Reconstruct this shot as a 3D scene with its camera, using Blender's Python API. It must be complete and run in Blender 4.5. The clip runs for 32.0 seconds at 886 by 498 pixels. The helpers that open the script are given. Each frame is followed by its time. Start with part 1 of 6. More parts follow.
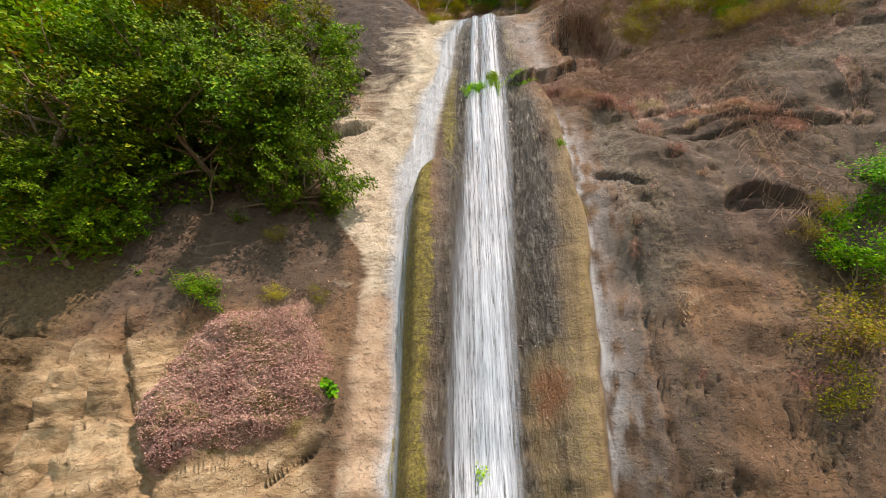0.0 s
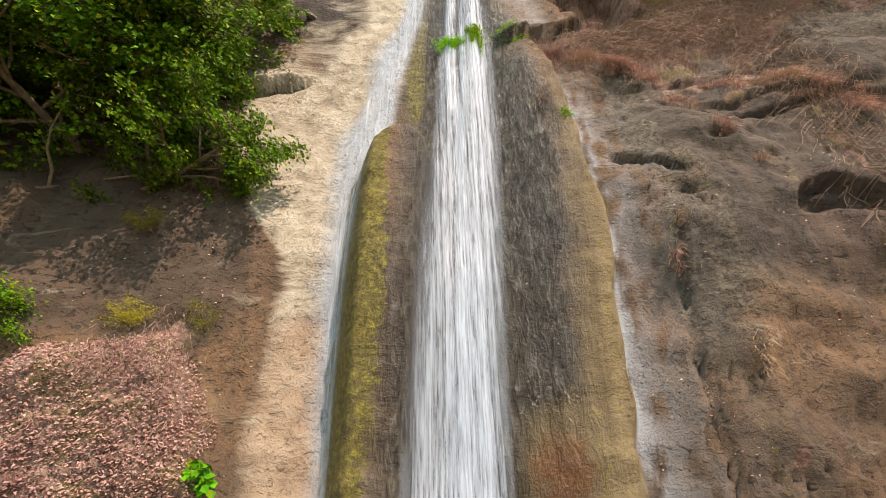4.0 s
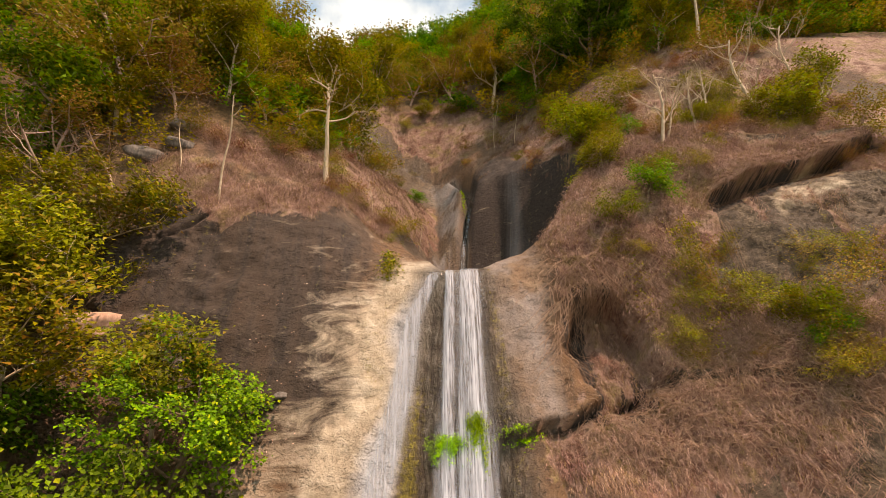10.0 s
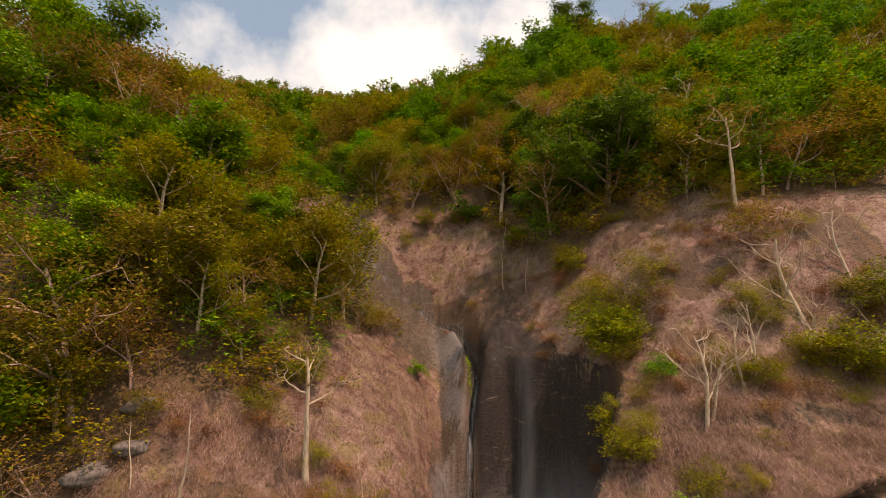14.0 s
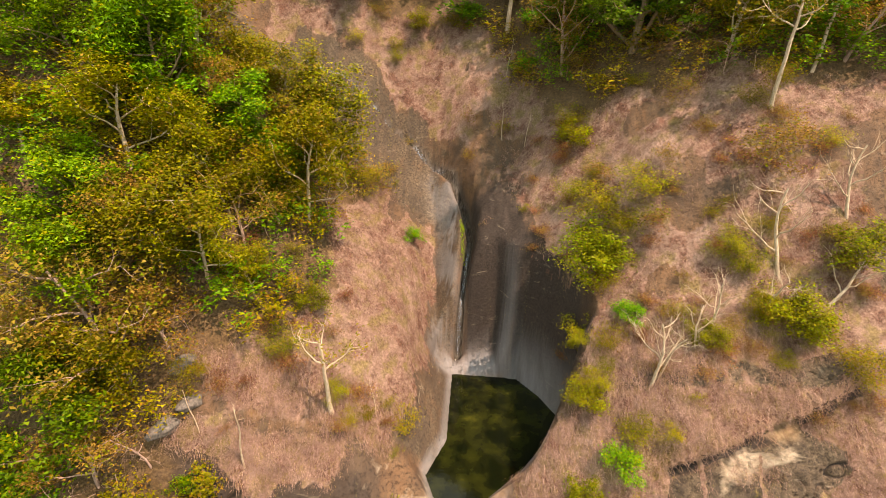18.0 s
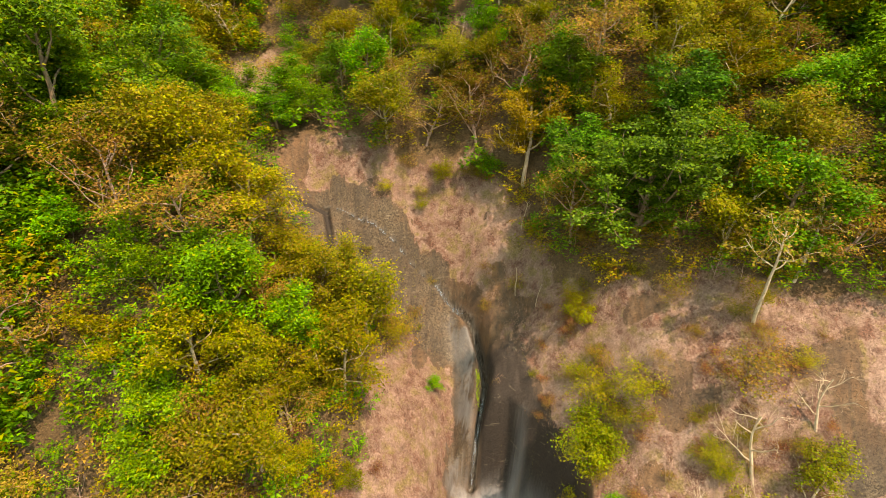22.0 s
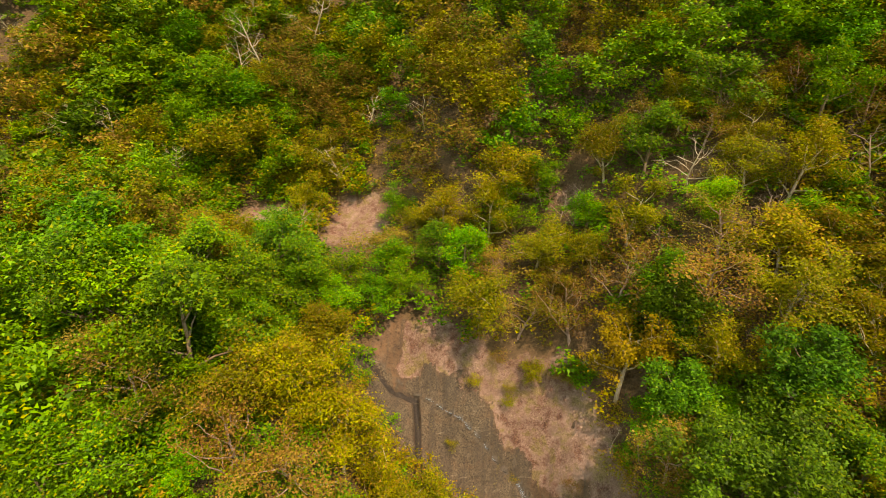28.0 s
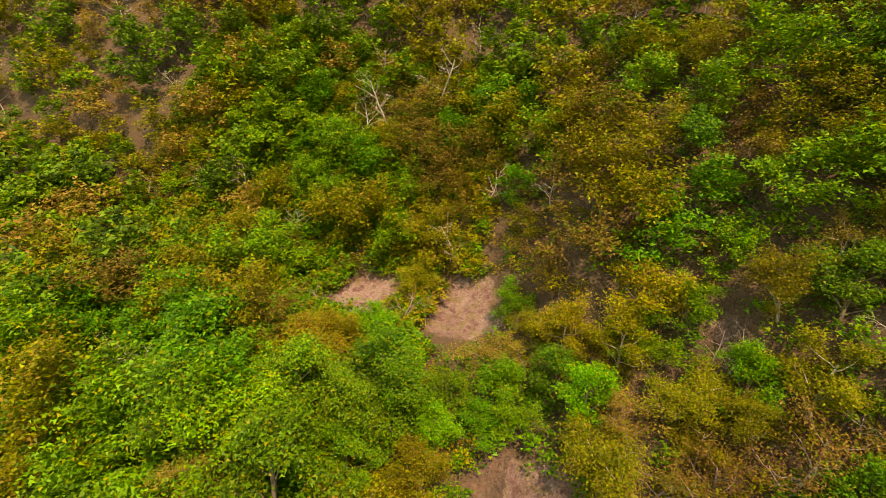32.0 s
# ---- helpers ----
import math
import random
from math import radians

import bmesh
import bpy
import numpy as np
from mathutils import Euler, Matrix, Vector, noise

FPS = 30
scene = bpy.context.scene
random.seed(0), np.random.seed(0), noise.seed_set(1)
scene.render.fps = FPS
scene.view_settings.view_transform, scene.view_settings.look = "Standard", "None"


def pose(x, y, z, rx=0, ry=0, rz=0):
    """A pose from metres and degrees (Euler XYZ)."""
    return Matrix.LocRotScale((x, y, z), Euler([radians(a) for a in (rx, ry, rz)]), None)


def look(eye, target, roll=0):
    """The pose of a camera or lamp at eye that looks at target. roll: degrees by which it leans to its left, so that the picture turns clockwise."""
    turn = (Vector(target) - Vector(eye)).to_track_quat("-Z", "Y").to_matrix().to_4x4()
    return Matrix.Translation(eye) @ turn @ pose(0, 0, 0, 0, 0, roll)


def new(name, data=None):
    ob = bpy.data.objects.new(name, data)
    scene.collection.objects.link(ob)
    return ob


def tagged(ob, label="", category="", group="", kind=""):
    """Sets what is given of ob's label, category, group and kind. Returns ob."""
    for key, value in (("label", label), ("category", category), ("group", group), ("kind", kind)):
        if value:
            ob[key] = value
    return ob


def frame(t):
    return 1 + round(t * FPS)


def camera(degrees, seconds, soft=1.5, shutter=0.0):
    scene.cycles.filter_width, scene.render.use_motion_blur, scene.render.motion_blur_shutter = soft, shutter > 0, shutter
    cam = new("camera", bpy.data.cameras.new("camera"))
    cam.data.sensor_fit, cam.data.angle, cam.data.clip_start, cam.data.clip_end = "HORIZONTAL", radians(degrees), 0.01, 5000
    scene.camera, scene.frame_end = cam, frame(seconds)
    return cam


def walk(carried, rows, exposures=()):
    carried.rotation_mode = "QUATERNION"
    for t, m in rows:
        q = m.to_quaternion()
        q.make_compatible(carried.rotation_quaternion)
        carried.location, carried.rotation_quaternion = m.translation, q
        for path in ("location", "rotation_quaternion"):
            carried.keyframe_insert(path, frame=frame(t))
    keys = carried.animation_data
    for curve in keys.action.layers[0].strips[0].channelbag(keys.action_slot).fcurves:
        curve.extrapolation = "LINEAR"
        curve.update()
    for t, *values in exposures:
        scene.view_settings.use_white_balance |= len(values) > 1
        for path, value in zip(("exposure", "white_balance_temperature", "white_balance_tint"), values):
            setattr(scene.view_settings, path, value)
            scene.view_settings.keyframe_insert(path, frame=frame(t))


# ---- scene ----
import collections
import functools

cam = camera(84.21, 32.0, soft=0.85)
PATH = [
    (0.0, look((0.198, -22.790, 5.144), (-0.786, 6.433, 11.853), -0.61)),
    (0.5, look((0.156, -21.916, 5.130), (-0.790, 7.297, 11.892), -0.54)),
    (1.0, look((0.121, -21.054, 5.118), (-0.785, 8.144, 11.946), -0.45)),
    (1.5, look((0.092, -20.210, 5.115), (-0.511, 8.981, 12.007), -0.35)),
    (2.0, look((0.096, -19.389, 5.132), (0.233, 9.802, 12.052), -0.28)),
    (2.5, look((0.119, -18.599, 5.154), (1.200, 10.571, 12.078), -0.20)),
    (4.5, look((0.061, -17.791, 6.948), (1.529, 11.332, 13.999), 0.05)),
    (5.0, look((0.058, -17.764, 7.809), (1.587, 11.341, 14.920), -0.01)),
    (5.5, look((0.098, -17.766, 8.723), (1.577, 11.337, 15.852), -0.03)),
    (6.0, look((0.137, -17.777, 9.669), (1.541, 11.320, 16.838), 0.00)),
    (6.5, look((0.121, -17.781, 10.636), (1.547, 11.296, 17.879), 0.03)),
    (7.0, look((0.106, -17.796, 11.653), (1.551, 11.275, 18.920), -0.01)),
    (7.5, look((0.122, -17.818, 12.720), (1.554, 11.256, 19.974), -0.06)),
    (8.0, look((0.127, -17.835, 13.823), (1.574, 11.238, 21.080), -0.08)),
    (8.5, look((0.111, -17.836, 14.959), (1.577, 11.226, 22.254), -0.10)),
    (9.0, look((0.112, -17.837, 16.140), (1.562, 11.216, 23.478), -0.12)),
    (9.5, look((0.144, -17.847, 17.384), (1.557, 11.208, 24.720), -0.11)),
    (10.0, look((0.179, -17.842, 18.676), (1.586, 11.218, 25.991), -0.11)),
    (10.5, look((0.188, -17.802, 19.997), (1.624, 11.258, 27.307), -0.12)),
    (11.0, look((0.191, -17.743, 21.365), (1.612, 11.323, 28.656), -0.15)),
    (11.5, look((0.216, -17.693, 22.766), (1.550, 11.390, 30.004), -0.20)),
    (12.0, look((0.236, -17.637, 24.165), (1.511, 11.465, 31.339), -0.25)),
    (12.5, look((0.287, -17.563, 25.584), (1.506, 11.556, 32.700), -0.28)),
    (13.0, look((0.384, -17.484, 27.088), (1.485, 11.654, 34.141), -0.27)),
    (13.5, look((0.447, -17.390, 28.695), (1.464, 11.767, 35.683), -0.29)),
    (14.0, look((0.449, -17.278, 30.351), (1.468, 11.896, 37.268), -0.31)),
    (14.5, look((0.422, -17.178, 32.000), (1.509, 12.019, 38.811), -0.31)),
    (16.5, look((0.533, -16.412, 38.159), (1.641, 13.321, 34.324), -0.02)),
    (17.0, look((0.547, -16.279, 39.602), (1.727, 12.744, 32.099), 0.14)),
    (17.5, look((0.537, -16.141, 40.991), (1.756, 11.913, 30.434), 0.26)),
    (18.0, look((0.495, -15.989, 42.340), (1.718, 11.347, 30.041), 0.34)),
    (18.5, look((0.419, -15.810, 43.742), (1.643, 11.263, 30.874), 0.41)),
    (19.0, look((0.310, -15.612, 45.230), (1.547, 11.406, 32.251), 0.53)),
    (19.5, look((0.208, -15.416, 46.759), (1.473, 11.589, 33.754), 0.69)),
    (20.0, look((0.191, -15.214, 48.329), (1.456, 11.773, 35.287), 0.78)),
    (20.5, look((0.255, -15.017, 49.903), (1.416, 11.954, 36.817), 0.70)),
    (21.0, look((0.315, -14.849, 51.419), (1.233, 12.135, 38.342), 0.57)),
    (21.5, look((0.333, -14.692, 52.913), (0.887, 12.322, 39.879), 0.46)),
    (22.0, look((0.297, -14.530, 54.434), (0.454, 12.506, 41.434), 0.40)),
    (22.5, look((0.212, -14.379, 56.010), (-0.013, 12.657, 43.010), 0.37)),
    (23.0, look((0.158, -14.238, 57.630), (-0.390, 12.773, 44.586), 0.31)),
    (23.5, look((0.139, -14.039, 59.175), (-0.587, 12.931, 46.057), 0.24)),
    (24.0, look((0.067, -13.725, 60.562), (-0.719, 13.209, 47.374), 0.24)),
    (24.5, look((-0.077, -13.295, 61.807), (-0.934, 13.623, 48.591), 0.33)),
    (25.0, look((-0.213, -12.743, 62.962), (-1.278, 14.171, 49.752), 0.44)),
    (25.5, look((-0.285, -12.106, 64.058), (-1.715, 14.805, 50.876), 0.50)),
    (27.5, look((-0.632, -9.261, 67.690), (-4.855, 17.567, 54.945), -0.14)),
    (28.0, look((-0.880, -8.379, 68.634), (-5.825, 18.352, 55.945), -0.10)),
    (28.5, look((-1.157, -7.479, 69.600), (-6.871, 19.117, 56.950), -0.10)),
    (29.0, look((-1.420, -6.555, 70.610), (-8.004, 19.846, 57.976), -0.15)),
    (29.5, look((-1.716, -5.608, 71.637), (-9.243, 20.545, 59.014), -0.21)),
    (30.0, look((-2.055, -4.625, 72.605), (-10.516, 21.252, 60.005), -0.31)),
    (30.5, look((-2.416, -3.614, 73.390), (-11.660, 22.017, 60.838), -0.41)),
    (31.0, look((-2.816, -2.617, 73.916), (-12.700, 22.816, 61.446), -0.47)),
    (31.5, look((-3.231, -1.605, 74.305), (-13.819, 23.580, 61.909), -0.56)),
    (32.0, look((-3.627, -0.558, 74.680), (-15.039, 24.291, 62.339), -0.69)),
]
walk(cam, PATH, [(0, 0.39, 7150, 23), (6, 0.47, 7200, 21), (9, 0.32, 8200, 33), (11, 0.19, 9200, 37), (14.5, -0.14, 8700, 43), (16.5, 0.62, 8800, 40), (19, 0.77, 8700, 26), (22, 0.78, 9000, 21), (25, 0.74, 9300, 19), (29, 0.39, 9200, 24), (32, 0.34, 9000, 28)])

# ---- world, sun ----
SUN_AZ, SUN_EL = radians(132), radians(63)      # azimuth clockwise from +y
world = bpy.data.worlds.new("sky")
world.use_nodes = True
scene.world = world
wn, wl = world.node_tree.nodes, world.node_tree.links
bg = wn["Background"]
sky = wn.new("ShaderNodeTexSky")
sky.sky_type, sky.sun_disc = "NISHITA", False
sky.sun_elevation, sky.sun_rotation = SUN_EL, SUN_AZ
sky.dust_density = 1.2
cloud_at = wn.new("ShaderNodeTexCoord")
cloud_noise = wn.new("ShaderNodeTexNoise")
cloud_noise.inputs["Scale"].default_value, cloud_noise.inputs["Detail"].default_value = 2.6, 9
cloud_noise.inputs["Roughness"].default_value = 0.55
cloud_ramp = wn.new("ShaderNodeValToRGB")
cloud_ramp.color_ramp.elements[0].position, cloud_ramp.color_ramp.elements[1].position = 0.44, 0.58
cloud_mix = wn.new("ShaderNodeMix")
cloud_mix.data_type = "RGBA"
wl.new(cloud_at.outputs["Generated"], cloud_noise.inputs["Vector"])
wl.new(cloud_noise.outputs["Fac"], cloud_ramp.inputs["Fac"])
wl.new(cloud_ramp.outputs["Color"], cloud_mix.inputs["Factor"])
haze = wn.new("ShaderNodeMix")
haze.data_type = "RGBA"
haze.inputs["Factor"].default_value, haze.inputs["B"].default_value = 0.6, (3.5, 7.2, 9.8, 1)
wl.new(sky.outputs[0], haze.inputs["A"])
wl.new(haze.outputs["Result"], cloud_mix.inputs["A"])
cloud_mix.inputs["B"].default_value = (10.2, 13.0, 12.8, 1)
wl.new(cloud_mix.outputs["Result"], bg.inputs[0])
bg.inputs["Strength"].default_value = 0.10
sun = new("sun", bpy.data.lights.new("sun", "SUN"))
sun.data.energy, sun.data.angle, sun.data.color = 4.4, radians(0.5), (1.0, 0.87, 0.76)
sun_dir = Vector((math.sin(SUN_AZ) * math.cos(SUN_EL), math.cos(SUN_AZ) * math.cos(SUN_EL), math.sin(SUN_EL)))
sun.matrix_world = look(sun_dir * 150, (0, 0, 0))



# ---- materials ----
def material(name):
    m = bpy.data.materials.new(name)
    m.use_nodes = True
    return m, m.node_tree.nodes, m.node_tree.links, m.node_tree.nodes["Principled BSDF"]


def put(socket, value):
    socket.default_value = (*value, 1) if isinstance(value, tuple) and len(value) == 3 else value


def noise_node(n, l, scale, detail=5, rough=0.6, at=None, stretch=None, distort=0.0):
    t = n.new("ShaderNodeTexNoise")
    put(t.inputs["Scale"], scale), put(t.inputs["Detail"], detail), put(t.inputs["Roughness"], rough), put(t.inputs["Distortion"], distort)
    if stretch:
        mp = n.new("ShaderNodeMapping")
        mp.inputs["Scale"].default_value = stretch
        l.new(at, mp.inputs["Vector"])
        at = mp.outputs["Vector"]
    if at:
        l.new(at, t.inputs["Vector"])
    return t.outputs["Fac"]


def ramp_node(n, l, fac, *stops):
    r = n.new("ShaderNodeValToRGB")
    e = r.color_ramp.elements
    while len(e) < len(stops):
        e.new(0.5)
    for el, (p, c) in zip(e, stops):
        el.position, el.color = p, (*c, 1) if isinstance(c, tuple) else (c, c, c, 1)
    l.new(fac, r.inputs["Fac"])
    return r.outputs["Color"]


def mix_node(n, l, fac, a, b, blend="MIX"):
    m = n.new("ShaderNodeMix")
    m.data_type, m.blend_type = "RGBA", blend
    for socket, value in ((m.inputs["Factor"], fac), (m.inputs["A"], a), (m.inputs["B"], b)):
        if isinstance(value, (float, int, tuple)):
            put(socket, value)
        else:
            l.new(value, socket)
    return m.outputs["Result"]


def math_node(n, l, op, a, b=None, clamp=False):
    m = n.new("ShaderNodeMath")
    m.operation, m.use_clamp = op, clamp
    for socket, value in zip(m.inputs, (a, b)):
        if value is None:
            continue
        if isinstance(value, (float, int)):
            put(socket, value)
        else:
            l.new(value, socket)
    return m.outputs[0]


def attribute(n, name):
    a = n.new("ShaderNodeAttribute")
    a.attribute_name = name
    return a.outputs["Fac"]


def bump_node(n, l, b, height, strength, distance):
    m = n.new("ShaderNodeBump")
    put(m.inputs["Strength"], strength), put(m.inputs["Distance"], distance)
    l.new(height, m.inputs["Height"])
    l.new(m.outputs["Normal"], b.inputs["Normal"])


def ground_material():
    """Rock in several states, dry grass thatch and leaf litter, laid out by the land's own masks."""
    m, n, l, b = material("hillside")
    at = n.new("ShaderNodeTexCoord").outputs["Object"]
    wide, mid, fine = noise_node(n, l, 0.35, 6, 0.6, at), noise_node(n, l, 1.6, 8, 0.68, at), noise_node(n, l, 8.0, 7, 0.72, at)
    runs = noise_node(n, l, 1.0, 7, 0.62, at, (1.5, 0.3, 0.13), 0.4)
    beds = noise_node(n, l, 1.0, 8, 0.7, at, (0.5, 0.6, 1.5), 1.6)
    grains = noise_node(n, l, 30.0, 5, 0.65, at)
    rock = ramp_node(n, l, wide, (0.32, (0.075, 0.049, 0.03)), (0.5, (0.138, 0.08, 0.042)), (0.66, (0.215, 0.122, 0.06)))
    rock = mix_node(n, l, ramp_node(n, l, runs, (0.45, 0.0), (0.62, 0.75)), rock, (0.078, 0.056, 0.038))
    rock = mix_node(n, l, ramp_node(n, l, mid, (0.5, 0.0), (0.66, 0.6)), rock, (0.205, 0.132, 0.072))
    rock = mix_node(n, l, ramp_node(n, l, fine, (0.36, 0.65), (0.45, 0.0)), rock, (0.045, 0.033, 0.023))
    rock = mix_node(n, l, ramp_node(n, l, grains, (0.57, 0.0), (0.72, 0.35)), rock, (0.37, 0.245, 0.14))
    grey = ramp_node(n, l, fine, (0.38, (0.034, 0.027, 0.018)), (0.5, (0.095, 0.077, 0.05)), (0.62, (0.17, 0.138, 0.088)))
    grey = mix_node(n, l, ramp_node(n, l, runs, (0.46, 0.0), (0.6, 0.7)), grey, (0.06, 0.048, 0.035))
    gredge = math_node(n, l, "ADD", attribute(n, "grey"), math_node(n, l, "MULTIPLY", math_node(n, l, "SUBTRACT", mid, 0.5), 1.4))
    rock = mix_node(n, l, ramp_node(n, l, gredge, (0.2, 0.0), (0.85, 0.85)), rock, grey)
    iron = math_node(n, l, "ADD", attribute(n, "iron"), math_node(n, l, "MULTIPLY", math_node(n, l, "SUBTRACT", mid, 0.5), 1.8))
    rock = mix_node(n, l, ramp_node(n, l, iron, (0.45, 0.0), (0.8, 0.8)), rock, ramp_node(n, l, fine, (0.35, (0.05, 0.018, 0.012)), (0.65, (0.24, 0.095, 0.06))))
    stain_shade = math_node(n, l, "ADD", attribute(n, "stain_shade"), math_node(n, l, "MULTIPLY", math_node(n, l, "SUBTRACT", runs, 0.5), 1.0))
    rock = mix_node(n, l, ramp_node(n, l, stain_shade, (0.35, 0.0), (0.8, 0.85)), rock, ramp_node(n, l, runs, (0.38, (0.042, 0.03, 0.021)), (0.62, (0.105, 0.072, 0.046))))
    # Strongest values: near-black shade of overhangs, recesses and cracks, set in the rock colour.
    rock = mix_node(n, l, ramp_node(n, l, math_node(n, l, "MULTIPLY", stain_shade, 0.5), (0.5, 0.0), (0.62, 0.9)), rock, ramp_node(n, l, fine, (0.35, (0.014, 0.011, 0.009)), (0.7, (0.055, 0.044, 0.034))))
    pits = ramp_node(n, l, noise_node(n, l, 6.5, 4, 0.55, at, (1.0, 1.0, 1.5), 0.8), (0.36, 1.0), (0.42, 0.0))
    marks = math_node(n, l, "MULTIPLY", pits, 0.5)
    rock = mix_node(n, l, math_node(n, l, "MULTIPLY", marks, 0.85), rock, (0.02, 0.016, 0.012))
    sand = ramp_node(n, l, beds, (0.32, (0.11, 0.068, 0.036)), (0.47, (0.34, 0.235, 0.125)), (0.64, (0.56, 0.43, 0.26)))
    col = mix_node(n, l, attribute(n, "sandstone"), rock, sand)
    clay = ramp_node(n, l, mid, (0.3, (0.24, 0.16, 0.1)), (0.5, (0.4, 0.285, 0.185)), (0.7, (0.52, 0.395, 0.275)))
    col = mix_node(n, l, attribute(n, "tan"), col, clay)
    pale = ramp_node(n, l, mid, (0.3, (0.27, 0.215, 0.145)), (0.5, (0.455, 0.385, 0.275)), (0.7, (0.59, 0.525, 0.405)))
    edge = math_node(n, l, "ADD", attribute(n, "pale"), math_node(n, l, "MULTIPLY", math_node(n, l, "SUBTRACT", beds, 0.5), 2.2))
    col = mix_node(n, l, ramp_node(n, l, edge, (0.22, 0.0), (0.85, 1.0)), col, pale)
    grey = ramp_node(n, l, runs, (0.3, (0.25, 0.26, 0.255)), (0.65, (0.5, 0.54, 0.56)))
    col = mix_node(n, l, attribute(n, "film"), col, grey)
    ripple = noise_node(n, l, 1.0, 5, 0.6, at, (7.5, 3.0, 1.7), 0.6)
    dark = ramp_node(n, l, ripple, (0.36, (0.026, 0.023, 0.018)), (0.54, (0.072, 0.066, 0.05)), (0.7, (0.165, 0.158, 0.135)))
    wet = attribute(n, "wet")
    col = mix_node(n, l, math_node(n, l, "MULTIPLY", wet, 0.88), col, dark)
    silt = ramp_node(n, l, runs, (0.35, (0.075, 0.052, 0.022)), (0.5, (0.19, 0.135, 0.06)), (0.66, (0.31, 0.225, 0.115)))
    col = mix_node(n, l, math_node(n, l, "MULTIPLY", attribute(n, "ochre"), 0.85), col, silt)
    col = mix_node(n, l, ramp_node(n, l, math_node(n, l, "ADD", attribute(n, "rust"), math_node(n, l, "SUBTRACT", runs, 0.5)), (0.3, 0.0), (0.8, 0.75)), col, (0.2, 0.075, 0.025))
    moss = ramp_node(n, l, fine, (0.3, (0.035, 0.028, 0.008)), (0.52, (0.15, 0.12, 0.016)), (0.68, (0.32, 0.28, 0.03)))
    medge = math_node(n, l, "ADD", attribute(n, "moss"), math_node(n, l, "MULTIPLY", math_node(n, l, "SUBTRACT", math_node(n, l, "ADD", runs, math_node(n, l, "MULTIPLY", math_node(n, l, "SUBTRACT", fine, 0.5), 0.8)), 0.5), 2.4))
    col = mix_node(n, l, ramp_node(n, l, medge, (0.4, 0.0), (1.0, 0.9)), col, moss)
    straw = ramp_node(n, l, fine, (0.32, (0.085, 0.04, 0.026)), (0.5, (0.25, 0.154, 0.111)), (0.68, (0.4, 0.28, 0.215)))
    straw = mix_node(n, l, ramp_node(n, l, mid, (0.46, 0.0), (0.62, 0.75)), straw, (0.135, 0.064, 0.04))
    straw = mix_node(n, l, ramp_node(n, l, wide, (0.45, 0.0), (0.62, 0.5)), straw, (0.42, 0.3, 0.23))
    tinge = noise_node(n, l, 0.9, 5, 0.65, at)
    straw = mix_node(n, l, ramp_node(n, l, tinge, (0.51, 0.0), (0.61, 0.7)), straw, ramp_node(n, l, fine, (0.35, (0.09, 0.07, 0.015)), (0.65, (0.27, 0.215, 0.06))))
    straw = mix_node(n, l, ramp_node(n, l, tinge, (0.37, 0.8), (0.46, 0.0)), straw, ramp_node(n, l, fine, (0.35, (0.05, 0.022, 0.014)), (0.65, (0.2, 0.085, 0.05))))
    gedge = math_node(n, l, "ADD", attribute(n, "grass"), math_node(n, l, "MULTIPLY", math_node(n, l, "SUBTRACT", mid, 0.5), 1.3))
    gmask = ramp_node(n, l, gedge, (0.4, 0.0), (0.6, 1.0))
    col = mix_node(n, l, gmask, col, straw)
    litter = ramp_node(n, l, fine, (0.3, (0.035, 0.022, 0.01)), (0.5, (0.11, 0.068, 0.028)), (0.72, (0.2, 0.135, 0.06)))
    col = mix_node(n, l, attribute(n, "litter"), col, litter)
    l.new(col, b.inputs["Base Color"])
    rough = math_node(n, l, "SUBTRACT", 0.84, math_node(n, l, "MULTIPLY", math_node(n, l, "MAXIMUM", wet, attribute(n, "film")), 0.68))
    l.new(rough, b.inputs["Roughness"])
    put(b.inputs["Specular IOR Level"], 0.4)
    h = math_node(n, l, "ADD", math_node(n, l, "MULTIPLY", mid, 1.0), math_node(n, l, "ADD", math_node(n, l, "MULTIPLY", fine, 0.45), math_node(n, l, "MULTIPLY", grains, 0.16)))
    h = math_node(n, l, "ADD", h, math_node(n, l, "ADD", math_node(n, l, "MULTIPLY", beds, 0.5), math_node(n, l, "MULTIPLY", ripple, math_node(n, l, "MULTIPLY", wet, 1.4))))
    h = math_node(n, l, "SUBTRACT", h, math_node(n, l, "MULTIPLY", marks, math_node(n, l, "SUBTRACT", 0.7, math_node(n, l, "MULTIPLY", wet, 0.5))))
    h = math_node(n, l, "MULTIPLY", h, math_node(n, l, "SUBTRACT", 1.0, math_node(n, l, "MULTIPLY", math_node(n, l, "MINIMUM", attribute(n, "stain_shade"), 1.0), 0.5)))
    bump_node(n, l, b, h, 1.0, 0.15)
    return m


